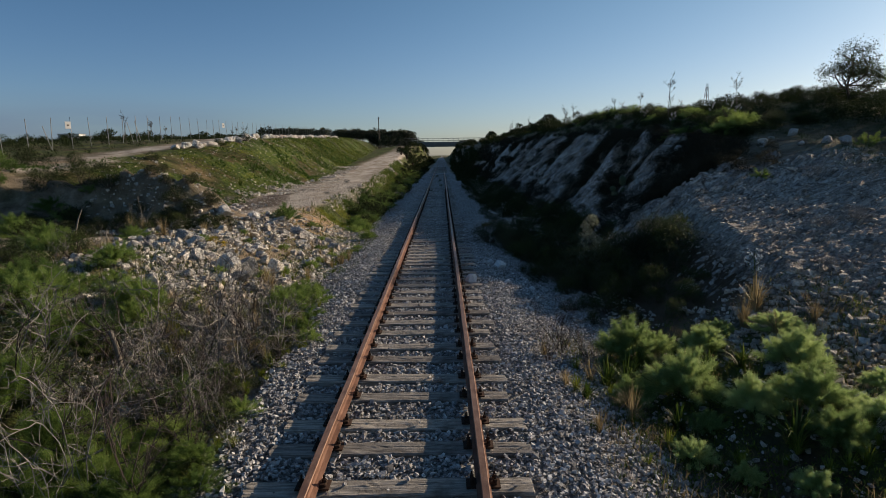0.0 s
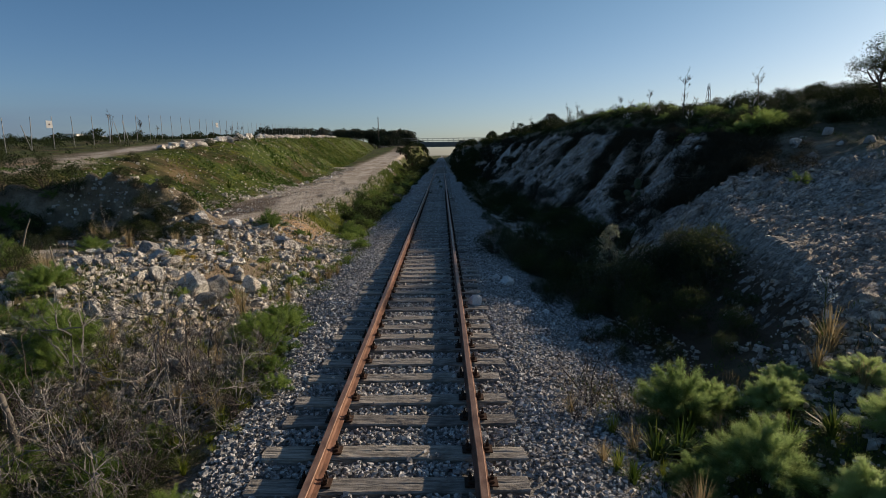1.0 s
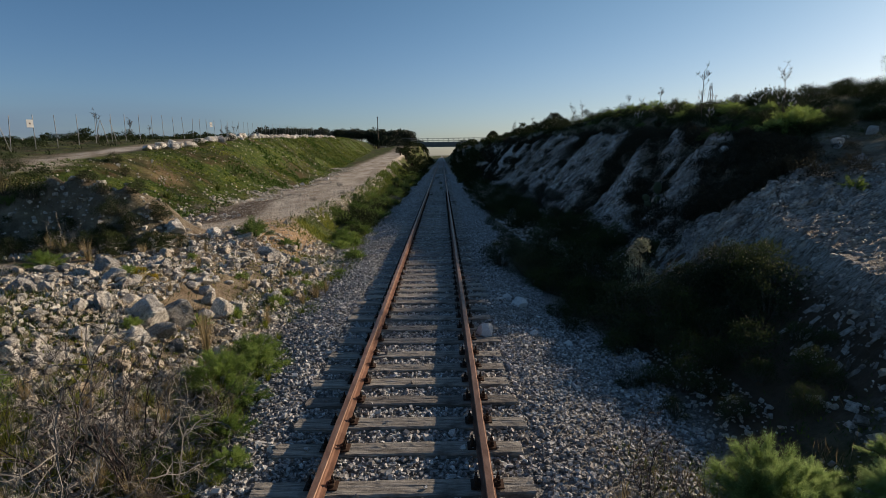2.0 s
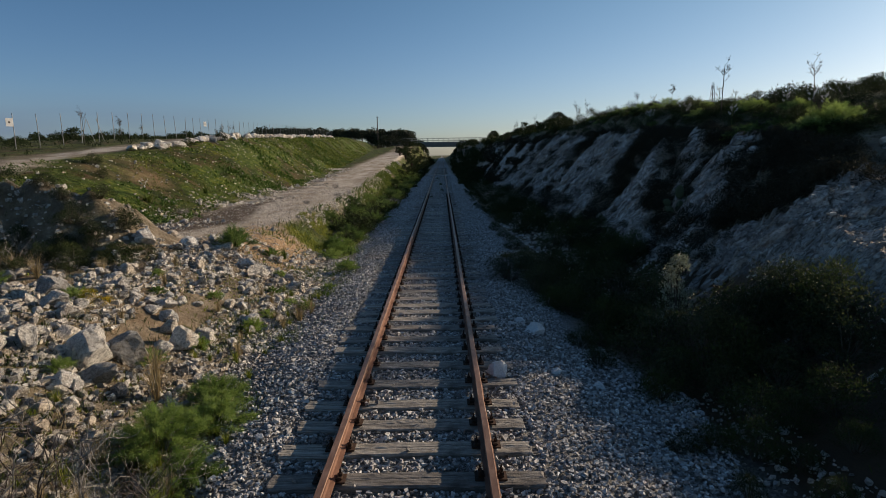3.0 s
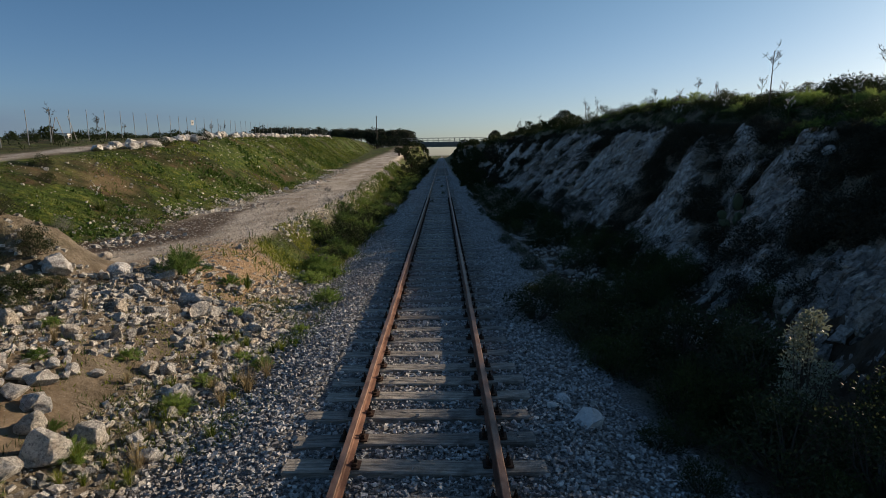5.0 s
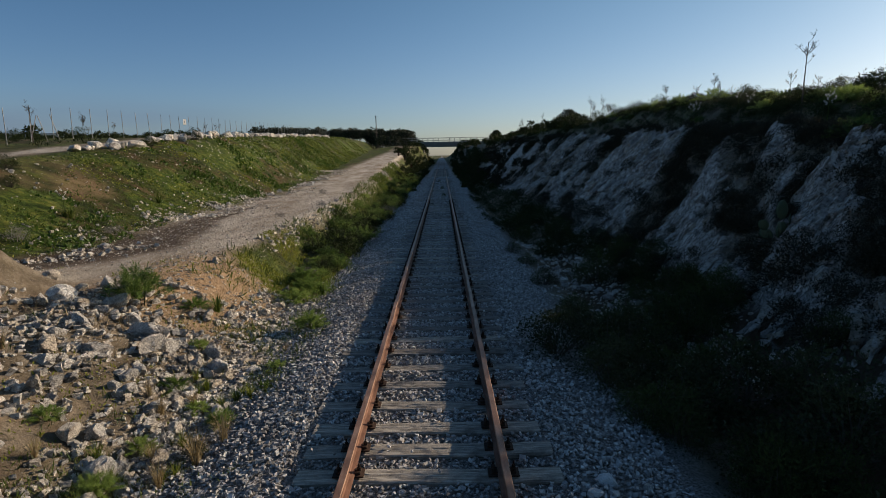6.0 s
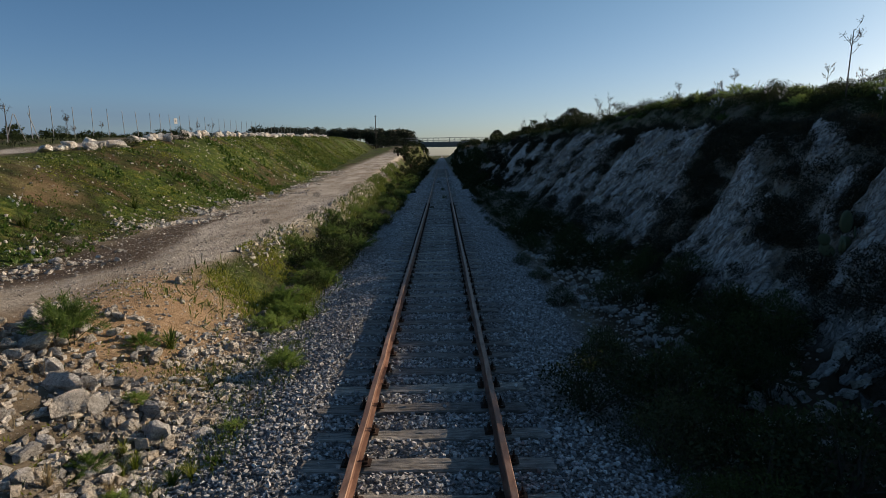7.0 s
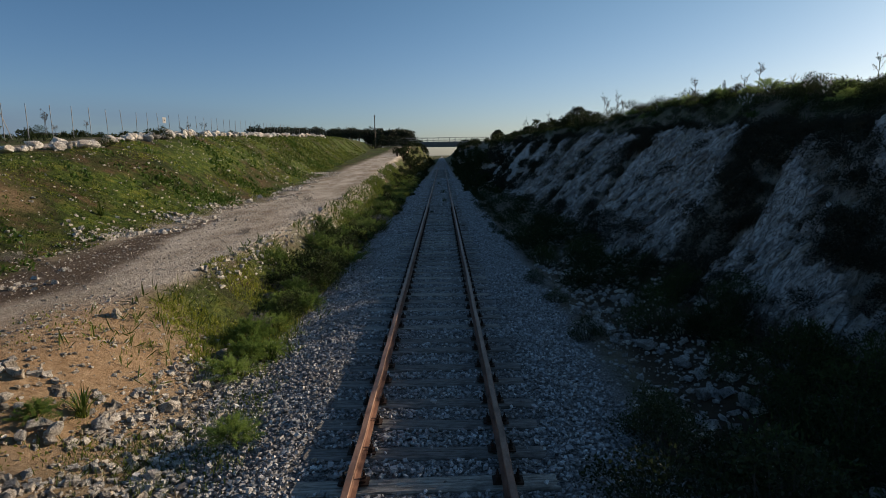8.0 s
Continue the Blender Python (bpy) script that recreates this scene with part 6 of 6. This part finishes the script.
def build_far_scrub():
    """Scrub of the plateau, the far banks and the far ridge, joined: nobody could count it."""
    rng = np.random.default_rng(18)
    kinds = [bush_mesh(60 + k, 0.8, 0.8, 300, 0.24, 0.095, 14, 0.6)[0] for k in range(4)]
    spots = [(-rng.uniform(25.5, 36 + 0.5 * k), 26 + 1.1 * k * rng.random() + 8 * rng.random(), rng.uniform(0.6, 1.25)) for k in range(100)]
    spots += [(-rng.uniform(24.6, 34), rng.uniform(26, 85), rng.uniform(0.35, 0.75)) for _ in range(150)]
    spots += [(rng.uniform(5, 14), rng.uniform(80, 190), rng.uniform(1.0, 2.2)) for _ in range(50)]
    spots += [(-rng.uniform(3.0, verge(70 + 0.9 * k) - 1.0), 70 + 0.9 * k, rng.uniform(0.4, 0.8)) for k in range(130)]
    spots += [(rng.uniform(10.5, 17), rng.uniform(46, 130), rng.uniform(0.8, 1.3)) for _ in range(95)]
    spots += [(rng.uniform(3.0, 6.0), rng.uniform(33, 110), rng.uniform(0.7, 1.2)) for _ in range(75)]
    while len(spots) < 780:
        x, y = rng.uniform(5.5, 10.8), rng.uniform(28, 95)
        if gully(x, y) > 0.5 - 0.55 * (rng.random() < 0.06):
            spots.append((x, y, rng.uniform(0.4, 1.0)))
    spots += [(x, y, (0.78 if y > 17 or x > 8.5 else 0.5) * s) for x, y, s in CLIFF_SHRUBS]
    tufts = 0
    while tufts < 330:
        y, x = 14 + 32 * rng.random(), rng.uniform(5.7, 11.0)
        if y > 13.5 + 0.6 * (x - 6) and y > 17.5 and (gully(x, y) > 0.3 or rng.random() < 0.14):
            spots.append((x, y, rng.uniform(0.2, 0.5)))
            tufts += 1
    spots += [(rng.uniform(14.2, 20.5), rng.uniform(18.5, 31), rng.uniform(0.3, 0.5)) for _ in range(75)]
    spots += [(-rng.uniform(3.2, 9.5), rng.uniform(118, 188), rng.uniform(0.8, 1.6)) for _ in range(70)] + [(rng.uniform(3.0, 8.0), rng.uniform(100, 188), rng.uniform(0.9, 1.7)) for _ in range(60)]
    for k in range(230):
        y = 36 + 84 * rng.random() ** 1.3
        spots.append((rng.choice([-1, 1]) * rng.uniform(2.25, 3.3), y, rng.uniform(0.25, 0.5)))
    spots += [(rng.choice([-1, 1]) * rng.uniform(2.8, 10), rng.uniform(188, 222), rng.uniform(1.3, 2.2)) for _ in range(44)]
    gullies = 0
    while gullies < 190:
        y, x = 17.5 + 30 * rng.random() ** 1.2, rng.uniform(5.8, 10.9)
        if gully(x, y) > 0.6:
            spots.append((x, y, rng.uniform(0.4, 0.8)))
            gullies += 1
    spots += [(x, y, 0.35 + 0.35 * s) for x, y, s in zip(rng.uniform(10.0, 12.3, 240), 20.5 + 45 * rng.random(240) ** 1.2, rng.random(240))]
    spots += [(11.8 + 9.5 * a, 17.5 + 14 * b, 0.5 + 0.4 * c) for a, b, c in rng.random((170, 3)) if 11.8 + 9.5 * a > 15.5 - 0.28 * (14 * b)]
    fine = [bush_mesh(64 + k, 0.8, 0.7, 640, 0.12, 0.034, 22, 0.8)[0] for k in range(4)]
    open_land, rock_face = [], []
    for x, y, s in spots:
        v, f = (fine if y < 60 and (x > 0 or y < 52) else kinds)[rng.integers(4)]
        a = rng.uniform(0, 6.28)
        w = np.stack([v[:, 0] * math.cos(a) - v[:, 1] * math.sin(a), v[:, 0] * math.sin(a) + v[:, 1] * math.cos(a), v[:, 2]], 1) * s
        (rock_face if 5.5 < x < 11.0 and y < 96 else open_land).append((w + np.array([x, y, gz(x, y)]), f))
    tagged(new("far_scrub", soup("far_scrub", *gather(open_land), SCRUB)), "low dark scrub over the open land and far banks", "scrub", kind="stuff")
    tagged(new("cliff_scrub", soup("cliff_scrub", *gather(rock_face), CLIFFSCRUB)), "dull dark scrub in the gullies of the rock face", "scrub", kind="stuff")


build_far_scrub()


def build_cliff_flakes():
    """Broken slabs and flakes that stand proud of the cut rock face, their long sides along the beds."""
    rng = np.random.default_rng(19)
    n = 60000
    y, x = 9 + 60 * rng.random(n) ** 1.5, rng.uniform(5.2, 11.8, n)
    keep = (rock_mask(x, y) > 0.5) & (gully(x, y) < 0.5) & (rng.random(n) < 0.15 + 0.9 * smooth(-0.3, 0.3, fbm(x * 0.5, y * 0.9, 27, 3)))
    x, y = x[keep][:17000], y[keep][:17000]
    n = len(x)
    r = (0.025 + 0.13 * rng.random(n) ** 3.0) * np.where(y < 15.5, 0.4, 1.0) * (1 + np.clip((y - 25) / 40, 0, 0.8))
    az, dip = np.radians(16.7) + rng.normal(0, 0.35, n), rng.normal(0.5, 0.3, n)
    long = np.stack([np.cos(az) * np.cos(0.62), np.sin(az) * np.cos(0.62), np.full(n, np.sin(0.62))], 1)
    flat = np.stack([-np.sin(az) * np.cos(dip), np.cos(az) * np.cos(dip), np.sin(dip)], 1)
    up = np.cross(long, flat)
    at = np.stack([x, y, ground_z(x, y) + 0.15 * r], 1)
    pieces = []
    for _ in range(24):
        v, f = crushed_shape(rng, 0.4)
        v = v * np.array([rng.uniform(1.2, 2.2), rng.uniform(0.7, 1.1), rng.uniform(0.45, 0.8)])
        ids = np.nonzero(rng.integers(0, 24, n) == 0)[0]
        w = at[ids, None] + r[ids, None, None] * (v[None, :, :1] * long[ids, None] + v[None, :, 1:2] * flat[ids, None] + v[None, :, 2:] * up[ids, None])
        pieces.append((w.reshape(-1, 3), (f[None] + (np.arange(len(ids)) * 8)[:, None, None]).reshape(-1, 4)))
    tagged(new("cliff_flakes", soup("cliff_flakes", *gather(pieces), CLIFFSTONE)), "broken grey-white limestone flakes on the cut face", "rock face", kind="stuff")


build_cliff_flakes()


def ferula_stalk(seed, h):
    """Dried giant-fennel stalk: a bare stem that ends in branched umbels."""
    rng = np.random.default_rng(seed)
    bend = rng.normal(0, 0.08, 2)
    t = np.linspace(0, 1, 8)[:, None]
    stem = np.concatenate([bend * h * t ** 2, h * t], 1)
    tubes, heads = [tube(stem, np.linspace(0.022, 0.009, 8) * (0.7 + 0.2 * h), 5)], []
    for k in range(9):
        s = rng.uniform(0.68, 1.0)
        p = np.array([*(bend * h * s ** 2), h * s])
        az = rng.uniform(0, 2 * np.pi)
        q = p + np.array([math.cos(az) * 0.22, math.sin(az) * 0.22, 0.22]) * (0.5 + 0.25 * h) * rng.uniform(0.6, 1.1)
        tubes.append(tube([p, (p + q) / 2 + np.array([0, 0, -0.02]), q], [0.008, 0.007, 0.005], 3))
        rays = []
        for _ in range(12):
            e = q + rng.normal(0, 0.05, 3) + np.array([0, 0, 0.05])
            rays.append(tube([q, e], [0.003, 0.003], 3))
            v, f = BALL[1]
            rays.append((v[[0, 3, 5, 8]] * 0.02 + e, np.array([[0, 1, 2, 3]])))
        heads.append(rays)
    stalk = thing("giant_fennel_stalk", "dry brown giant fennel stalk with branched seed heads", "plant", "dry stalks", stem=soup("stem", *gather(tubes), BARK))
    for rays in heads:
        part("umbel", soup("umbel", *gather(rays), BARK), stalk)
    return stalk


def build_stalks():
    spots = [(11.75, 28.8, 2.2), (13.8, 26.2, 1.7), (11.3, 22.1, 0.9), (14.6, 47, 1.5), (14.2, 40, 1.3)]
    rng = np.random.default_rng(51)
    spots += [(14.2 + rng.uniform(-0.8, 0.9), 61.5 + rng.uniform(-1.5, 1.5), rng.uniform(1.5, 2.1)) for _ in range(9)]
    spots += [(rng.uniform(12, 15), rng.uniform(70, 120), rng.uniform(1.2, 2.2)) for _ in range(12)]
    spots += [(-rng.uniform(23, 30), rng.uniform(32, 80), rng.uniform(1.4, 2.4)) for _ in range(9)]
    for k, (x, y, h) in enumerate(spots):
        ob = ferula_stalk(k, h) if k < 6 else copy_thing([o for o in scene.objects if o.name.startswith("giant_fennel_stalk") and o.parent is None][k % 6], Matrix())
        ob.matrix_basis = pose(x, y, gz(x, y) - 0.05, 0, 0, 47 * k)


build_stalks()


def asphodel():
    rng = np.random.default_rng(61)
    tubes, blooms = [tube([(0, 0, 0), (0.01, 0, 0.4), (0.0, 0.02, 0.85)], [0.008, 0.007, 0.004], 4)], []
    for k in range(5):
        a = np.array([0, 0, 0.45 + 0.06 * k])
        d = np.array([math.cos(k * 2.4) * 0.14, math.sin(k * 2.4) * 0.14, 0.22])
        tubes.append(tube([a, a + d * 0.5, a + d], [0.005, 0.004, 0.003], 3))
        for _ in range(9):
            p = a + d * rng.uniform(0.4, 1.1) + rng.normal(0, 0.012, 3)
            blooms.append(leaf_quads(np.repeat(p[None], 5, 0), rng.normal(size=(5, 3)), np.full(5, 0.03), np.full(5, 0.014), rng))
    return thing("asphodel", "flowering asphodel stalk with small white blossoms", "plant", "asphodels", stalk=soup("stalk", *gather(tubes), HERB), blossoms=soup("blossoms", *gather(blooms), WHITEPAINT),
                 leaves=soup("leaves", *tuft_mesh(62, 0.3, 0.4, 30, 0.016, 0.8), HERB))


def build_asphodels():
    rng = np.random.default_rng(63)
    spots = [(5.6, 9.4), (11.9, 33.0), (12.2, 34.2), (11.6, 31.6), (12.6, 29.4), (11.0, 26.4), (12.2, 25.2), (12.7, 24.6), (11.4, 35.5), (12.0, 37.0), (-11.4, 27.5), (12.6, 23.8), (11.4, 36.0), (12.8, 31.2)]
    for x, y in spots:
        put(("asphodel", 0), asphodel, x, y, rng.uniform(0.85, 1.25), rng.uniform(0, 360))


build_asphodels()


# ---- tree on the ridge ----
def build_tree(name, label, x, y, h, seed, leaf_mat, leaf_n, spread_out, leaf=0.08):
    rng = np.random.default_rng(seed)
    limbs, tips = [], []

    def grow_limb(p, d, length, rad, level):
        n, pts = 6, [p]
        for _ in range(n):
            d = unit(d + rng.normal(0, 0.17, 3) + np.array([0, 0, 0.04]))
            pts.append(pts[-1] + d * length / n)
        limbs.append(tube(pts, np.linspace(rad, rad * 0.55, n + 1), 6 if level < 3 else 3))
        if level == 4:
            tips.extend(pts[2:])
            return
        for k in range(4 if level > 1 else 6):
            s = rng.integers(2, n + 1)
            side = rng.normal(0, 1, 3) * np.array([1, 1, 0.55]) + np.array([0, 0, 0.35])
            grow_limb(pts[s], unit(d * 0.7 + side * spread_out), length * rng.uniform(0.6, 0.9), rad * 0.58, level + 1)
    grow_limb(np.array([0, 0, -0.2]), np.array([0.1, 0, 1.0]), h * 0.16, 0.0095 * h, 1)
    tips = np.array(tips)
    base = tips[rng.integers(0, len(tips), leaf_n)] + rng.normal(0, 0.12, (leaf_n, 3))
    fol = leaf_quads(base, rng.normal(size=(leaf_n, 3)), leaf * rng.uniform(0.6, 1.2, leaf_n), leaf * 0.4 * rng.uniform(0.7, 1.2, leaf_n), rng)
    tree = thing(name, label, "tree", "", trunk=soup("trunk", *gather(limbs), BARK, True), crown=soup("crown", *fol, leaf_mat))
    tree.matrix_basis = pose(x, y, gz(x, y) - 0.05, 0, 0, 40) @ Matrix.Diagonal((1.1, 1.1, 1.0, 1))
    return tree


build_tree("almond_tree", "sparse bare-limbed small tree above the cutting edge", 17.3, 24.0, 7.0, 7, SCRUB, 12000, 1.45, 0.065)


def pine(kind):
    rng = np.random.default_rng(130 + kind)
    h = 6.0
    clumps = 34
    az, out = rng.uniform(0, 2 * np.pi, clumps), np.sqrt(rng.random(clumps)) * 2.2
    centre = np.stack([np.cos(az) * out, np.sin(az) * out, h * rng.uniform(0.38, 0.95, clumps) * (1 - 0.05 * out ** 2)], 1)
    n = 1100
    pick = rng.integers(0, clumps, n)
    d = unit(rng.normal(size=(n, 3)) + np.array([0, 0, 0.3]))
    fol = leaf_quads(centre[pick] + d * rng.uniform(0.2, 1.0, n)[:, None] * np.array([1, 1, 0.6]), d + rng.normal(0, 0.4, (n, 3)), rng.uniform(0.35, 0.6, n), rng.uniform(0.16, 0.28, n), rng)
    limbs = [tube([(0, 0, -0.5), (0.1, 0.05, h * 0.35), (0.05, 0.1, h * 0.7)], [0.2, 0.16, 0.1], 7)]
    limbs += [tube([(0.07, 0.07, h * 0.45), (c * 0.5 + np.array([0, 0, h * 0.27])), c], [0.09, 0.06, 0.03], 4) for c in centre[::2]]
    return thing("pine_tree", "dark green umbrella pine in a far grove", "tree", "pine grove", trunk=soup("trunk", *gather(limbs), BARK), crown=soup("crown", *fol, PINE))


def build_pines():
    rng = np.random.default_rng(140)
    for k in range(76):
        s = k / 75
        x, y = -11 - 61 * s ** 1.15 + rng.normal(0, 1.2), 222 + 14 * s + rng.uniform(-8, 12)
        tall = 12.4 + 2.2 * s + rng.uniform(-0.5, 0.5)
        put(("pine", int(k % 3)), lambda: pine(k % 3), x, y, (tall - gz(x, y)) / 6.0, rng.uniform(0, 360))
    for x, y, s in ((14.0, 73.0, 0.42), (-46, 70, 0.2), (-75, 120, 0.35), (13.5, 150, 0.5), (15, 168, 0.6), (16, 120, 0.4), (-10.9, 180, 0.5), (-13, 178, 0.58), (-15.5, 181, 0.66), (-18, 183, 0.75), (-9.8, 176, 0.35)):
        put(("holm_oak", 0), lambda: plant("round_bush", "dark rounded evergreen bush on the skyline", "bush", "round bushes", *bush_mesh(150, 3.4, 5.6, 3000, 0.4, 0.2, 34, 0.3), PINE, BARK), x, y, s, 70 * s)


build_pines()


# ---- prickly pear on the cut face ----
def build_cactus():
    x, y = 7.6, 22.6
    root = tagged(new("prickly_pear"), "prickly pear cactus with flat green pads on the rock face", "cactus")
    root.matrix_basis = pose(x, y, gz(x, y) - 0.05)
    v, f = BALL[2]
    pad = v * np.array([0.16, 0.032, 0.24]) * (1 - 0.28 * (v[:, 2:3] < 0) * np.abs(v[:, 2:3])) + np.array([0, 0, 0.22])
    pad = soup("pad", pad, f, CACTUS, True)
    rng = np.random.default_rng(71)
    for px, pz, tilt, turn, s in ((0, 0, 5, 10, 1.1), (0.12, 0.05, 45, 40, 0.9), (-0.15, 0.02, -50, -20, 0.9), (0.02, 0.42, -8, 15, 1.25), (0.2, 0.32, 35, 60, 0.8), (-0.22, 0.3, -70, 10, 0.85), (0.32, 0.1, 70, 30, 0.8), (-0.05, 0.1, 20, 80, 0.9)):
        part("pad", pad, root, "", pose(px, rng.normal(-0.05, 0.05), pz, 0, tilt, turn) @ Matrix.Scale(0.85 * s, 4))


build_cactus()


# ---- fence, poles, pylon, houses ----
def build_fence():
    fence = tagged(new("wire_fence"), "row of thin galvanised fence posts on the plateau", "fence")
    v, f = tube([(0, 0, -0.3), (0, 0, 1.0), (0, 0, 2.05)], [0.02, 0.02, 0.018], 6)
    post = soup("post", v, f, GALVANISED)
    rng = np.random.default_rng(81)
    line = lambda y: -24.2 - 0.035 * max(0, y - 60)
    y = 24.0
    while y < 150:
        part("post", post, fence, "", pose(line(y), y, gz(line(y), y), rng.normal(0, 1.5), rng.normal(0, 1.5)))
        y += rng.normal(2.0, 0.08)
    brace = soup("brace", *tube([(0, 0.75, 0), (0, 0.05, 1.6)], [0.02, 0.02], 5), GALVANISED)
    for y, turn in ((44.9, 0), (44.9, 180), (35.4, 0), (46.0, 0), (70, 180)):
        part("brace", brace, fence, "", pose(line(y), y, gz(line(y), y), 0, 0, turn))
    for y, w, h in ((37.9, 0.34, 0.46), (65.0, 0.3, 0.5)):
        bm = bmesh.new()
        box(bm, -w / 2, w / 2, -0.012, 0.012, -h / 2, h / 2, 0.004)
        sign = part("sign", from_bm("sign", bm, WHITEPAINT), fence, "small white sign with an unreadable dark mark", pose(line(y) + 0.02, y - 0.05, gz(line(y), y) + 1.55, 0, 0, 50))
        bm = bmesh.new()
        box(bm, -w * 0.12, w * 0.12, -0.017, -0.013, -h * 0.1, h * 0.1)
        part("mark", from_bm("mark", bm, IRON), sign)


build_fence()


def build_far_things():
    pole = thing("utility_pole", "slim wooden utility pole beside the far grove", "pole", "", shaft=soup("shaft", *tube([(0, 0, -0.5), (0, 0, 6), (0, 0, 11.5)], [0.18, 0.16, 0.13], 8), BARK),
                 crossarm=soup("crossarm", *tube([(-0.45, 0, 11.1), (0.45, 0, 11.1)], [0.06, 0.06], 5), BARK))
    pole.matrix_basis = pose(-21.6, 200, gz(-21.6, 200))
    bars = []
    for s, t in ((-1, -1), (-1, 1), (1, -1), (1, 1)):
        bars.append(tube([(s * 2.4, t * 2.4, 0), (s * 0.9, t * 0.9, 16), (s * 0.25, t * 0.25, 26)], [0.16, 0.12, 0.09], 4))
    for k in range(9):
        z = 2.8 * k
        w = np.interp([z, z + 2.8], [0, 16, 26], [2.4, 0.9, 0.25])
        for t in (-1, 1):
            bars.append(tube([(-w[0], t * w[0], z), (w[1], t * w[1], z + 2.8)], [0.07, 0.07], 3))
            bars.append(tube([(t * w[0], -w[0], z), (t * w[1], w[1], z + 2.8)], [0.07, 0.07], 3))
    arms = [tube([(-5.0, 0, z + 0.2), (0, 0, z + 1.0), (5.0, 0, z + 0.2)], [0.1, 0.14, 0.1], 4) for z in (17.0,)]
    pylon = thing("power_pylon", "distant steel lattice power pylon behind the ridge", "pylon", "", lattice=soup("lattice", *gather(bars), GALVANISED), crossarm=soup("crossarm", *gather(arms), GALVANISED))
    pylon.matrix_basis = pose(116, 250, 5.5, 0, 0, 25)
    for x, y, w, h in ((-213, 262, 9, 7.2), (-199, 270, 7, 6.4), (-192, 262, 5, 6.4), (-170, 262, 9, 8.0), (-158, 262, 6, 6.8)):
        house = tagged(new("house"), "white flat-roofed house far across the fields", "house", "far houses")
        house.matrix_basis = pose(x, y, gz(x, y), 0, 0, 8)
        bm = bmesh.new()
        box(bm, -w / 2, w / 2, -3, 3, -1, h)
        part("wall", from_bm("wall", bm, WHITEPAINT), house)
        bm = bmesh.new()
        box(bm, -w / 2 - 0.15, w / 2 + 0.15, -3.15, 3.15, h, h + 0.3)
        part("roof", from_bm("roof", bm, CONCRETE), house)
        for s in (-0.28, 0.05, 0.3):
            bm = bmesh.new()
            box(bm, w * s - 0.45, w * s + 0.45, -3.06, -2.98, h - 2.6, h - 1.3)
            part("window", from_bm("window", bm, IRON), house)
    for x in (-7.9, -6.8, -5.6):
        bm = bmesh.new()
        box(bm, -0.14, 0.14, -0.14, 0.14, -0.3, 0.95, 0.03)
        bollard = new("bollard", from_bm("bollard", bm, IRON))
        bollard.matrix_basis = pose(x, 116, gz(x, 116))
        tagged(bollard, "dark squat post at the far end of the dirt road", "post", "road end posts")


build_far_things()


def build_dead_wood():
    stake = new("wooden_stake", soup("wooden_stake", *tube([(0.02, 0, -0.55), (0.03, 0.02, 0.4), (0.02, 0.0, 0.72), (-0.03, 0.02, 0.96), (-0.04, 0.02, 0.98)], [0.026, 0.025, 0.024, 0.022, 0.010], 9), DEADWOOD, True))
    stake.matrix_basis = pose(-3.72, 7.02, gz(-3.72, 7.02) - 0.02) @ Matrix.Diagonal((1.3, 1.3, 0.8, 1))
    tagged(stake, "weathered grey wooden stake leaning among the thorns", "stake")
    for x, y, pts in ((-8.9, 14.1, [(0, 0, 0), (0.15, 0, 0.35), (0.2, 0.1, 0.7), (0.32, 0.1, 0.95)]), (-6.9, 12.5, [(0, 0, 0), (-0.08, 0, 0.3), (-0.15, 0.05, 0.55)]), (-3.6, 5.3, [(0, 0, 0), (-0.25, 0.05, 0.35), (-0.4, 0.0, 0.6)]), (-3.25, 5.0, [(0, 0, 0), (0.3, 0.05, 0.3), (0.5, 0.1, 0.4)])):
        ob = new("dead_branch", soup("dead_branch", *tube(pts, np.linspace(0.03, 0.012, len(pts)), 6), DEADWOOD, True))
        ob.matrix_basis = pose(x, y, gz(x, y) - 0.03)
        tagged(ob, "bleached bare dead branch sticking up from weeds", "branch", "dead branches")


build_dead_wood()
